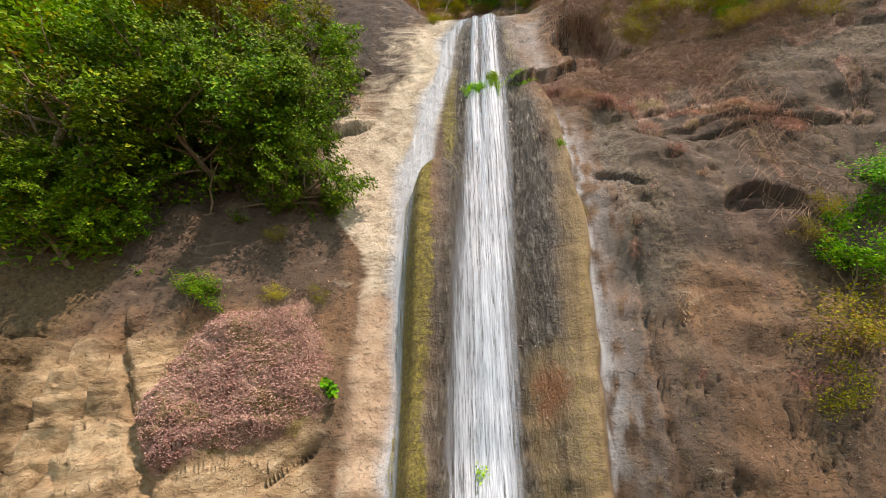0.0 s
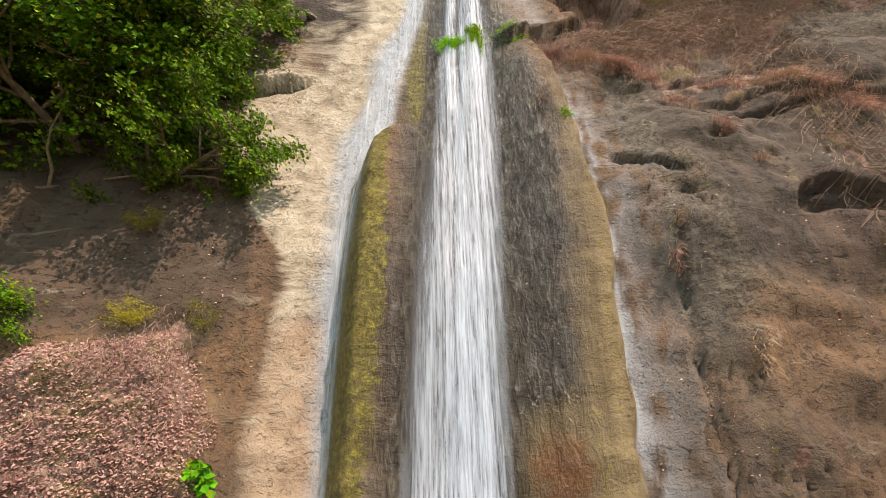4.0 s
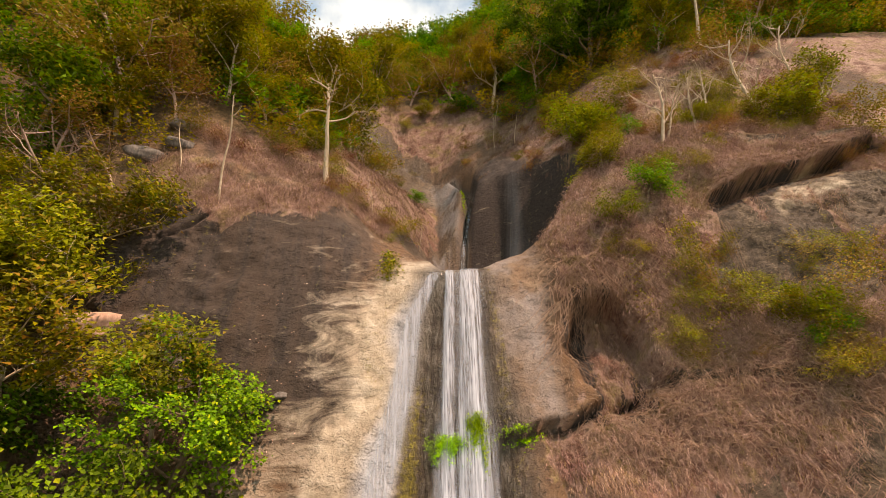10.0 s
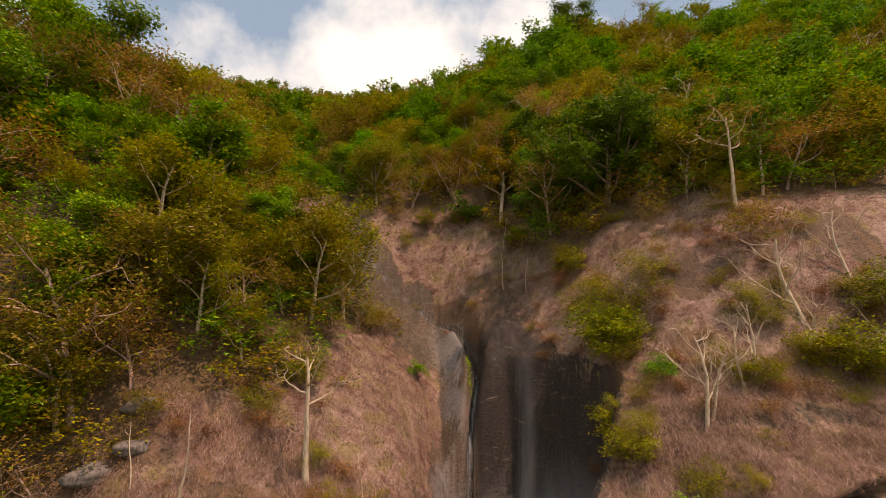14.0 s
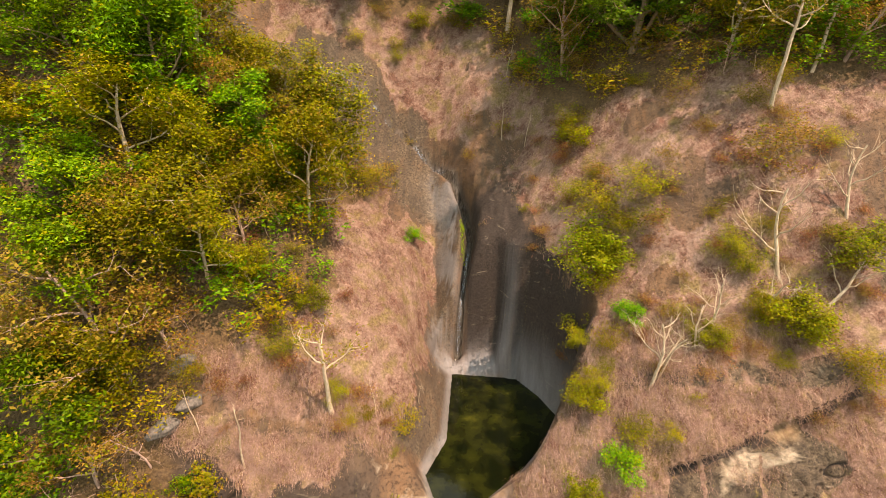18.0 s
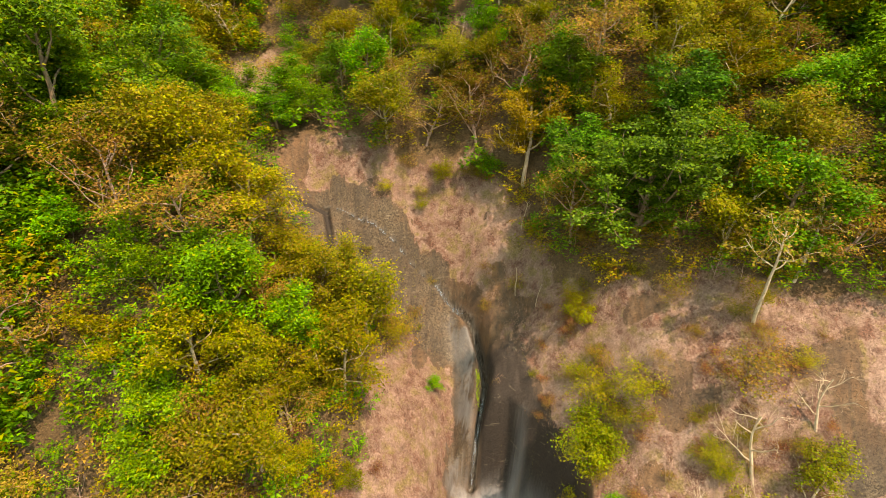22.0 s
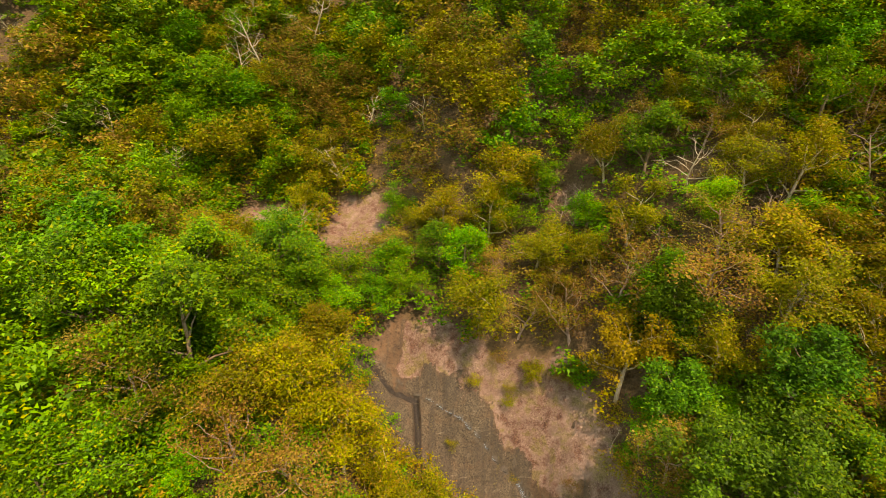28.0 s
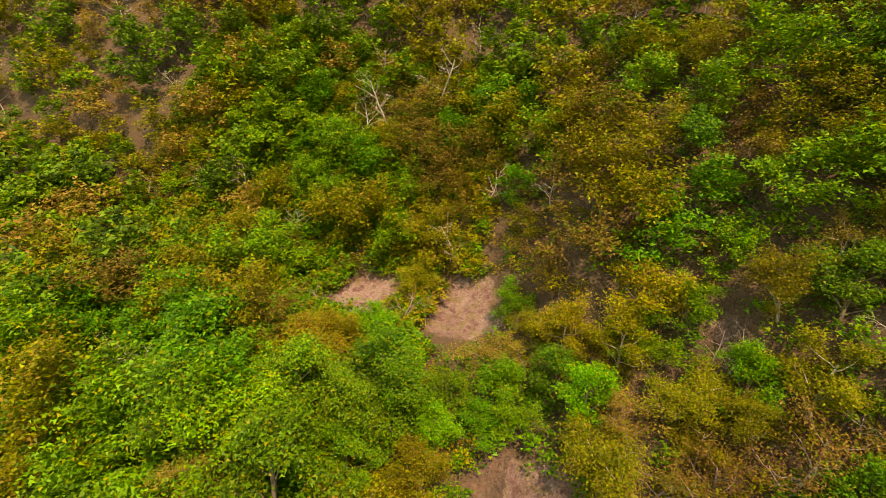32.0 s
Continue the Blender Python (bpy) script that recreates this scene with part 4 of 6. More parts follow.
# ---- water ----
def water_strip(name, centre, half, z_top, z_bottom, lift, mat, parent, label="", steps=150, across=15, fade=0.35, thin_above=None):
    """A veil of water that clings to the rock between two heights."""
    u = np.linspace(-1, 1, across)
    mid_x, mid_y, body = [], [], []
    for z in np.linspace(z_top, z_bottom, steps):
        c, h = centre(z), half(z)
        x = c + u * h
        three = x[[0, across // 2, -1]]
        mid_x.append(x)
        mid_y.append(np.interp(x, three, [cliff_y(q, z) for q in three]))
        ends = np.clip(min((z_top - z) / 0.15 + 0.5, (z - z_bottom) / 1.0 + 0.3), 0, 1)
        share = 1.0 if thin_above is None else float(np.interp(z, [thin_above - 0.6, thin_above], [1, 0.3]))
        body.append(np.clip((1 - np.abs(u)) / fade, 0, 1) * ends * share)
    px = surface(np.array(mid_x), np.array(mid_y))
    px[..., 1] -= lift * (1 - 0.6 * u**2)
    px[..., 2] += lift * 0.3
    for _ in range(10):
        px[1:-1] = 0.25 * px[:-2] + 0.5 * px[1:-1] + 0.25 * px[2:]
        px[:, 1:-1] = 0.25 * px[:, :-2] + 0.5 * px[:, 1:-1] + 0.25 * px[:, 2:]
    return part(name, quick_mesh(name, px.reshape(-1, 3), grid_faces(across, steps), mat, True, {"body": np.array(body)}), parent, label)


falls = thing("waterfall", "white waterfall sliding in veils down the tall rock face", "waterfall")
water_strip("veil", fall_centre, fall_half, 22.08, 0.1, 0.14, water_mat, falls, "broad white veil of water", thin_above=17.4)
water_strip("strand", lambda z: fall_centre(z) + 0.2, lambda z: fall_half(z) * 0.52, 22.08, 0.1, 0.24, water_mat, falls, "dense white middle strand")
water_strip("strand", lambda z: fall_centre(z) - np.interp(z, [10, 22], [0.5, 0.48]), lambda z: 0.17 + 0.014 * (22 - z), 22.08, 13.0, 0.2, water_mat, falls)
water_strip("side_film", film_centre, film_half, 22.05, 0.5, 0.05, thin_mat, falls, "thin bluish film of water beside the veil")


def cascade(name, y0, y1, width, label):
    yy = np.linspace(y0, y1, 60)
    u = np.linspace(-1, 1, 7)
    cx = groove_x(yy)[:, None] + 0.1 + u * width
    p = surface(cx, np.repeat(yy[:, None], 7, 1))
    p[..., 2] += 0.07
    body = np.clip((1 - np.abs(u)) / 0.5, 0, 1)[None] * np.ones((60, 1))
    t = thing(name, label, "cascade")
    part("veil", quick_mesh(name, p.reshape(-1, 3), grid_faces(7, 60), trickle_mat, True, {"body": body}), t)


cascade("cascade", 10.4, 13.2, 0.13, "narrow stream of water running down a rock chute into the pool")
cascade("cascade", 18.5, 22.4, 0.22, "trickle of water crossing the bare rock slab")


# ---- plants: how they are made ----
def tube(acc, points, radii, sides=5):
    """A tapered limb along points, added to (verts, faces)."""
    verts, faces = acc
    points = np.asarray(points, float)
    ways = np.gradient(points, axis=0)
    ways /= np.linalg.norm(ways, axis=1, keepdims=True) + 1e-9
    a = np.cross(ways, [0.31, 0.17, 0.93])
    a /= np.linalg.norm(a, axis=1, keepdims=True) + 1e-9
    b = np.cross(ways, a)
    t = np.arange(sides) * 2 * np.pi / sides
    ring = points[:, None] + np.asarray(radii)[:, None, None] * (np.cos(t)[None, :, None] * a[:, None] + np.sin(t)[None, :, None] * b[:, None])
    base = sum(len(v) for v in verts)
    verts.append(ring.reshape(-1, 3))
    k, j = np.meshgrid(np.arange(len(points) - 1), np.arange(sides), indexing="ij")
    q = base + k * sides
    faces.append(np.stack([q + j, q + (j + 1) % sides, q + sides + (j + 1) % sides, q + sides + j], -1).reshape(-1, 4))


def limb(rng, start, way, length, bend=0.25, lift=0.1, steps=5):
    pts, p, w = [np.array(start)], np.array(start, float), np.array(way, float)
    for _ in range(steps):
        w = w + rng.normal(0, bend, 3) + np.array([0, 0, lift])
        w /= np.linalg.norm(w)
        p = p + w * length / steps
        pts.append(p)
    return np.array(pts), w


def leaves(rng, centres, size, flat=0.5, droop=0.15, narrow=0.38, folded=False, facing=(0, -0.25, 1.0)):
    """A small leaf at each centre, facing mostly upwards: (verts, faces)."""
    n = len(centres)
    turn = rng.uniform(0, 2 * np.pi, n)
    axis = np.stack([np.cos(turn), np.sin(turn), rng.normal(-droop, 0.35, n)], 1)
    axis /= np.linalg.norm(axis, axis=1, keepdims=True)
    up = np.array(facing) + rng.normal(0, flat, (n, 3))
    side = np.cross(axis, up)
    side /= np.linalg.norm(side, axis=1, keepdims=True) + 1e-9
    up = np.cross(side, axis)
    s = (size * rng.uniform(0.65, 1.35, n))[:, None]
    w = s * narrow
    if not folded:
        v = np.stack([centres + side * w * 0.8, centres - side * w * 0.8, centres + axis * s], 1)
        return v.reshape(-1, 3), np.arange(3 * n).reshape(n, 3)
    mid = centres + axis * s * 0.5
    v = np.stack([centres, mid + side * w + up * s * 0.1, centres + axis * s - up * s * 0.1, mid - side * w + up * s * 0.1], 1)
    return v.reshape(-1, 3), np.arange(4 * n).reshape(n, 4)


def grow(seed, height, spread, trunk, limbs=6, forks=4, per_tip=40, size=0.25, clump=0.55, fork_at=0.45, flat=0.5, lean=(0, 0), twigs=0, tall=0.75, sides=5, droop=0.15, tier=0.5, folded=False):
    """Trunk, branch and leaf arrays of one tree with its foot at the origin."""
    rng = np.random.default_rng(seed)
    wood = ([], [])
    stem, w = limb(rng, (0, 0, -0.2), (lean[0], lean[1], 1), height * 0.8, 0.09, 0.04, 7)
    radii = np.linspace(trunk, trunk * 0.35, len(stem))
    tube(wood, stem, radii, sides + 1)
    tips, starts = [], [0]
    for k in range(limbs):
        s = fork_at + (1 - fork_at) * (k + rng.uniform(0, 0.8)) / limbs
        i = min(int(s * 7), 6)
        start = stem[i] + (stem[i + 1] - stem[i]) * (s * 7 - i)
        ang = k * 2.4 + rng.uniform(-0.4, 0.4)
        reach = spread * (1.05 - 0.45 * (s - fork_at) / (1 - fork_at)) * rng.uniform(0.75, 1.1)
        pts, w = limb(rng, start, (np.cos(ang), np.sin(ang), rng.uniform(0.3, tall)), reach, 0.2, 0.06)
        r = trunk * 0.42 * (1.2 - 0.5 * s)
        starts.append(len(wood[0]))
        tube(wood, pts, np.linspace(r, r * 0.3, len(pts)), sides)
        tips.append(pts[-1])
        for f in range(forks):
            j = 1 + int(rng.integers(0, len(pts) - 1))
            wy2 = w + rng.normal(0, 0.75, 3) + np.array([0, 0, 0.2])
            wy2 /= np.linalg.norm(wy2)
            sub, w2 = limb(rng, pts[j], wy2, reach * rng.uniform(0.35, 0.6), 0.25, 0.05, 4)
            tube(wood, sub, np.linspace(r * 0.4, r * 0.12, len(sub)), 3)
            tips += [sub[-1], sub[2]]
            for _ in range(twigs):
                wy3 = w2 + rng.normal(0, 0.6, 3) + np.array([0, 0, 0.15])
                tw, _w = limb(rng, sub[int(rng.integers(1, len(sub)))], wy3 / np.linalg.norm(wy3), reach * rng.uniform(0.18, 0.34), 0.25, 0.04, 3)
                tube(wood, tw, np.linspace(r * 0.13, r * 0.05, len(tw)), 3)
                tips.append(tw[-1])
    tips.append(stem[-1])
    tips = np.array(tips)
    foliage = None
    if per_tip:
        c = np.repeat(tips, per_tip, 0)
        off = rng.normal(0, 1, c.shape)
        off /= np.linalg.norm(off, axis=1, keepdims=True)
        off *= (rng.uniform(0, 1, len(c))**0.6 * rng.uniform(0.7, 1.35, len(c)))[:, None] * clump * np.array([1, 1, tier])
        foliage = leaves(rng, c + off * rng.uniform(0.75, 1.2, len(c))[:, None], size, flat, droop, folded=folded)
    pieces = []
    for a, b in zip(starts, starts[1:] + [len(wood[0])]):
        below = sum(len(v) for v in wood[0][:a])
        pieces.append((np.concatenate(wood[0][a:b]), np.concatenate(wood[1][a:b]) - below))
    return pieces, foliage


def plant_meshes(name, pieces, foliage, bark, leaf):
    """A tree has a trunk, each main branch and a crown; a shrub has one woody stem and a crown."""
    if "tree" in name:
        made = [("branch" if k else "trunk", quick_mesh(name + ("_branch" if k else "_trunk"), *piece, bark, True)) for k, piece in enumerate(pieces)]
    else:
        base = np.cumsum([0] + [len(v) for v, _ in pieces])
        made = [("stem", quick_mesh(name + "_stem", np.concatenate([v for v, _ in pieces]), np.concatenate([f + o for (_, f), o in zip(pieces, base)]), bark, True))]
    if foliage is not None:
        made.append(("crown", quick_mesh(name + "_crown", *foliage, leaf)))
    return made


def plant(name, meshes, at, label, category, turn=0.0, size=1.0, group="", tilt=(0, 0), squash=1.0):
    t = thing(name, label, category, at, group)
    t.rotation_euler = (tilt[0], tilt[1], turn)
    t.scale = (size, size, size * squash)
    for key, me in meshes:
        part(key, me, t)
    return t


# ---- the kinds of tree and shrub ----
KINDS = {
    "green": [plant_meshes("green_tree", *grow(11 + k, 5.4, 2.6, 0.15, 9, 3, 120, 0.155, 0.85, fork_at=0.2, tall=1.0, tier=0.4, sides=4), brown_bark, green_leaf) for k in range(3)],
    "bright": [plant_meshes("bright_tree", *grow(21 + k, 5.0, 2.4, 0.13, 9, 3, 120, 0.155, 0.82, fork_at=0.2, tall=1.0, tier=0.4, sides=4), brown_bark, bright_leaf) for k in range(2)],
    "yellow": [plant_meshes("yellow_tree", *grow(31 + k, 5.2, 2.5, 0.12, 9, 3, 92, 0.14, 0.85, fork_at=0.2, tall=1.0, tier=0.5, twigs=1, sides=4), pale_bark, yellow_leaf) for k in range(3)],
    "olive": [plant_meshes("olive_tree", *grow(41 + k, 5.2, 2.6, 0.12, 9, 3, 34, 0.13, 0.8, twigs=2, fork_at=0.2, tall=1.0, sides=4), pink_bark, olive_leaf) for k in range(2)],
    "dark": [plant_meshes("dark_tree", *grow(51, 6.6, 3.3, 0.2, 10, 4, 110, 0.19, 0.85, fork_at=0.2, tall=1.0, tier=0.38, sides=4), brown_bark, dark_leaf)],
    "bare": [plant_meshes("bare_tree", *grow(61 + k, 5.4, 2.2, 0.09, 7, 4, 0, twigs=4, fork_at=0.35, sides=4), bark, olive_leaf) for k, bark in enumerate((pale_bark, pink_bark, pink_bark))],
    "twig": [plant_meshes("twig_bush", *grow(65 + k, 4.6, 2.4, 0.05, 6, 3, 0, twigs=2, fork_at=0.1, tall=1.3, sides=3), pink_bark, olive_leaf) for k in range(2)],
}
TREE_WORDS = {
    "green": ("dense green leafy tree in the hillside wood", "tree"),
    "bright": ("fresh bright green leafy tree on the slope", "tree"),
    "yellow": ("yellow-green tree with thinning leaves on the slope", "tree"),
    "olive": ("dry olive-brown tree with sparse leaves", "tree"),
    "dark": ("large dark green tree with a heavy crown", "tree"),
    "bare": ("leafless pale grey tree with fine twigs", "tree"),
}
rng = np.random.default_rng(5)


def stand(kind, x, y, size=1.0, squash=1.0, tilt=(0, 0), at=None, label="", pick=None, group="hillside trees"):
    words = TREE_WORDS[kind]
    choice = KINDS[kind][pick if pick is not None else int(rng.integers(0, len(KINDS[kind])))]
    return plant("tree", choice, at or on_ground(x, y, 0.35), label or words[0], words[1], rng.uniform(0, 6.28), size, group, tilt, squash)


# ---- trees on the cliff ledge beside the falls ----
near_a = plant_meshes("ledge_tree", *grow(71, 5.6, 3.0, 0.14, 12, 5, 46, 0.135, 0.5, fork_at=0.14, lean=(0.05, -0.35), twigs=1, tall=0.9, tier=0.42, folded=True), brown_bark, near_leaf)
near_b = plant_meshes("ledge_tree", *grow(72, 5.2, 2.9, 0.13, 12, 5, 46, 0.13, 0.5, fork_at=0.14, lean=(0.2, -0.3), twigs=1, tall=0.9, tier=0.42, folded=True), brown_bark, cliff_leaf)
near_c = plant_meshes("ledge_tree", *grow(73, 5.0, 2.4, 0.1, 8, 5, 30, 0.16, 0.6, fork_at=0.3, lean=(0.1, -0.2), twigs=2), pale_bark, yellow_leaf)
for meshes, x, z, size, turn, words in (
        (near_a, -6.5, 12.0, 0.9, 0.0, "leafy green tree leaning out from the cliff ledge"),
        (near_b, -7.0, 13.4, 0.9, 0.5, "dark green leafy tree rooted on the cliff face"),
        (near_b, -8.3, 11.6, 1.0, -0.4, "dark green leafy tree rooted on the cliff face"),
        (near_a, -8.6, 12.8, 0.95, 0.6, "leafy green tree leaning out from the cliff ledge"),
        (near_a, -6.7, 10.3, 0.72, 1.3, "leafy green tree hanging out over the shaded bank"),
        (near_b, -8.7, 9.9, 0.8, 2.2, "leafy green tree hanging out over the shaded bank"),
        (near_a, -10.3, 9.5, 0.85, 3.4, "leafy green tree hanging out over the shaded bank"),
        (near_a, -11.8, 8.2, 0.75, -0.6, "low bright green tree at the foot of the ledge"),
        (near_b, -10.9, 12.2, 1.1, 0.2, "dark green leafy tree rooted on the cliff face"),
        (near_c, -10.6, 17.0, 0.95, 0.3, "yellowing thin-leaved tree on the upper cliff"),
        (near_a, -12.8, 9.5, 1.1, 0.8, "leafy green tree beside the rock wall"),
        (near_a, -6.3, 15.6, 0.75, 0.7, "leafy green tree leaning out from the cliff ledge"),
        (near_c, -7.0, 16.8, 0.75, 0.2, "yellowing thin-leaved tree above the ledge"),
        (near_c, -9.8, 19.5, 0.9, -0.5, "yellowing thin-leaved tree on the upper cliff"),
        (near_c, -11.5, 21.5, 0.9, 1.5, "yellowing thin-leaved tree on the upper cliff"),
        (near_c, -13.2, 19.0, 1.0, 1.0, "yellowing thin-leaved tree on the upper cliff"),
        (near_b, -13.6, 14.6, 1.15, 1.9, "dark green leafy tree rooted on the cliff face"),
        (near_a, -15.8, 12.4, 1.15, 2.6, "leafy green tree leaning out from the cliff ledge"),
        (near_b, -16.2, 16.6, 1.2, 3.1, "dark green leafy tree rooted on the cliff face")):
    plant("tree", meshes, on_cliff(x, z, -0.15), words, "tree", turn, size, "cliff trees", (0.4 if z > 14.2 or x < -10.5 else 0.85 if z < 11 else 0.75, 0.0))

for x, z, size, turn in ((-14.2, 9.4, 0.6, 0.4), (-13.0, 8.6, 0.55, 1.1), (-11.8, 8.3, 0.5, 2.0), (-10.9, 8.7, 0.42, 2.9), (-12.4, 10.4, 0.6, 5.1)):
    plant("bush", near_a if turn < 3 else near_b, on_cliff(x, z, -0.1), "low leafy green bush spilling over the shaded ledge", "bush", turn, size, "ledge bushes", (0.75, 0.0))
old = plant_meshes("old_tree", *grow(74, 6.5, 3.0, 0.2, 6, 4, 8, 0.14, 0.6, fork_at=0.3, lean=(0.25, -0.25), twigs=2, sides=7, folded=True), brown_bark, yellow_leaf)
plant("tree", old, on_cliff(-12.9, 9.2, 0.9), "old tree with a twisted brown trunk and few leaves", "tree", 0.3, 1.0, "cliff trees")

# ---- single trees on the open slopes ----
wt = plant_meshes("forked_tree", *grow(83, 6.0, 2.0, 0.13, 5, 4, 3, 0.13, 0.35, fork_at=0.62, twigs=4, tall=0.5, sides=6), pale_bark, yellow_leaf)
plant("tree", wt, on_ground(-3.75, 1.6), "pale bare tree with a forked trunk on dry grass", "tree", 0.6, 0.95)
pole = plant_meshes("thin_tree", *grow(84, 5.6, 0.7, 0.055, 3, 2, 0, fork_at=0.8), pale_bark, yellow_leaf)
plant("tree", pole, on_ground(-7.3, -0.2), "thin pale leafless sapling leaning on the slope", "tree", 0.0, 0.95, tilt=(0.0, 0.14))
for x, y, s, a in ((-9.2, 0.4, 0.5, 0.2), (-1.9, 2.6, 0.45, -0.06), (0.2, 4.5, 0.35, 0.05), (5.9, 16.8, 0.62, 0.05), (7.2, 15.6, 0.5, -0.05), (6.6, 20.5, 0.6, 0.1)):
    plant("tree", pole, on_ground(x, y), "thin pale leafless sapling standing in dry grass", "tree", x, s, "thin saplings", (0.0, a))
twin = plant_meshes("twin_tree", *grow(85, 4.6, 1.9, 0.09, 6, 4, 0, fork_at=0.3, twigs=4, tall=0.9, sides=6), pale_bark, yellow_leaf)
for x, y, s, a, turn in ((10.4, 0.8, 0.95, 0.0, 0.3), (10.8, 1.0, 0.75, -0.25, 2.2), (12.6, 1.9, 0.7, 0.2, 4.0), (13.4, 2.4, 0.8, -0.1, 1.0), (17.2, 3.8, 1.25, 0.2, 2.6), (18.4, 2.6, 1.05, 0.75, 0.4), (16.2, 3.0, 0.7, -0.5, 1.4), (20.6, 5.0, 1.0, 0.1, 3.0)):
    plant("tree", twin, on_ground(x, y), "leafless white-barked tree with spreading twigs on the slope", "tree", turn, s, "bare slope trees", (0.0, a))
tallp = plant_meshes("tall_tree", *grow(86, 7.5, 2.2, 0.12, 7, 4, 8, 0.18, 0.5, fork_at=0.6, twigs=2, tall=0.5, sides=6), pale_bark, olive_leaf)
plant("tree", tallp, on_ground(18.0, 8.6), "tall pale-trunked tree with a thin brown crown", "tree", 0.5, 1.0)
plant("tree", tallp, on_ground(21.0, 10.5), "tall pale-trunked tree with a thin brown crown", "tree", 2.5, 0.9)
gold = plant_meshes("gold_tree", *grow(87, 7.6, 3.6, 0.18, 9, 5, 80, 0.16, 0.7, fork_at=0.3, twigs=1, sides=6), pale_bark, gold_leaf)
plant("tree", gold, on_ground(6.8, 22.6), "golden-brown tree with pale forked limbs", "tree", 1.2, 1.05)
big = plant_meshes("big_tree", *grow(88, 9.0, 5.2, 0.3, 13, 7, 150, 0.2, 0.95, fork_at=0.18, tall=0.9, tier=0.28, sides=6), brown_bark, dark_leaf)
plant("tree", big, on_ground(13.2, 15.2, 1.6), "very large dark green tree above the dry slope", "tree", 0.4, 1.0)
stand("dark", 16.5, 18.5, 1.1), stand("dark", 10.2, 19.8, 0.95), stand("dark", 9.6, 24.0, 1.1)

for kind, x, y, size, squash in (("green", -28, 13.5, 1.5, 1.15), ("bright", -24.8, 14.2, 1.45, 1.2), ("green", -21.4, 13.4, 1.5, 1.2), ("yellow", -18.4, 12.4, 1.2, 1.1), ("olive", -23.2, 10.6, 1.3, 1.1), ("dark", 29, 66, 1.75, 1.1), ("green", 24.5, 63, 1.3, 1.0)):
    stand(kind, x, y, size, squash, label="tall " + TREE_WORDS[kind][0].replace("large ", "") + " on the skyline")

# Trees along the edge of the left wood, above the dome of rock.
for kind, x, y, size in (("olive", -10.6, 2.2, 0.8), ("yellow", -12.2, 1.0, 0.85), ("yellow", -9.4, 4.4, 0.85), ("olive", -8.2, 6.2, 0.8), ("yellow", -6.9, 8.2, 0.8), ("bright", -6.6, 10.4, 0.75), ("yellow", -6.6, 12.4, 0.75), ("olive", -11.4, 4.2, 0.95), ("olive", -13.2, -0.6, 0.8),
                         ("yellow", -12.0, -2.0, 0.75), ("bare", -11.2, -0.2, 0.6), ("yellow", -10.8, 6.8, 0.95), ("bright", -8.8, 9.4, 0.9), ("bright", -13.6, 2.8, 1.0), ("yellow", -9.2, 12.2, 0.95), ("olive", -14.6, 1.2, 0.9), ("yellow", -7.6, 4.9, 0.6), ("green", -12.4, 9.0, 1.0), ("yellow", -5.6, 14.6, 0.6)):
    stand(kind, x, y, size, pick=1 if kind == "bare" else None, label=TREE_WORDS[kind][0].replace("on the slope", "at the wood's edge").replace("in the hillside wood", "at the wood's edge"))

# ---- the hillside wood ----
MIX = (("green", 0.3), ("bright", 0.17), ("yellow", 0.25), ("olive", 0.16), ("dark", 0.04), ("bare", 0.08))
kinds = [k for k, _ in MIX]
spots, far_spots = [], []
tries = np.stack([rng.uniform(-150, 90, 52000), rng.uniform(-8, 125, 52000)], 1)
tx, ty = tries.T
good = (openness(tx, ty) < -0.9) & ((ty > 3) | (tx < -10.5)) & (np.hypot(tx - 13.2, ty - 15.2) > 3.2) & (np.hypot(tx - 6.8, ty - 22.6) > 2.2) & (tx > -38 - 1.75 * ty) & (tx < 29 + ty) & ((ty < 64) | (tx < 6)) & (np.hypot(tx, ty) < 140) & ~((tx > -12.8) & (tx < -4) & (ty > 14.4) & (ty < 20))
for cx, cy, r in CLEARINGS:
    lane = 7.5 if r > 2 else 2.5
    good &= (np.abs(tx - cx) > r + lane / 4) | (ty > cy + r + 0.8) | (ty < cy - r - lane)
kept = np.zeros((0, 2))
for x, y in tries[good]:
    near = -27 < x < 25 and y < 39
    gap = 2.5 if near else 2.8 + 0.006 * max(abs(x), y)
    if len(kept) and np.min((kept[:, 0] - x)**2 + (kept[:, 1] - y)**2) < gap * gap:
        continue
    kept = np.vstack([kept, (x, y)])
    (spots if near and len(spots) < 242 else far_spots).append((x, y))


def pick_kind(x, y):
    """Kinds of tree gather in stands: green on the shaded left, dry and yellow round the rock and up the right."""
    if x < 0 and y < -4.5:
        share = [0.5, 0.2, 0.16, 0.06, 0.08, 0.0]
    elif x < -6 and y < 3:
        share = [0.05, 0.05, 0.35, 0.35, 0.0, 0.2]
    elif x < 0 and y < (14 if x > -12 else 8):
        share = [0.14, 0.18, 0.43, 0.17, 0.0, 0.08]
    elif x < -6 and y < 32:
        share = [0.36, 0.28, 0.18, 0.08, 0.05, 0.05]
    elif -14 < x < 30 and y < 50:
        share = [0.2, 0.09, 0.29, 0.26, 0.04, 0.12]
    else:
        share = [w for _, w in MIX]
    shift = 0.55 * float(value_noise(np.array(x * 0.12), np.array(y * 0.12), np.array(3.0)))
    share = np.array(share) * (1 + np.array([shift, shift, -shift, -shift, 0, -shift]) * 2).clip(0.15)
    return kinds[int(rng.choice(len(kinds), p=share / share.sum()))]


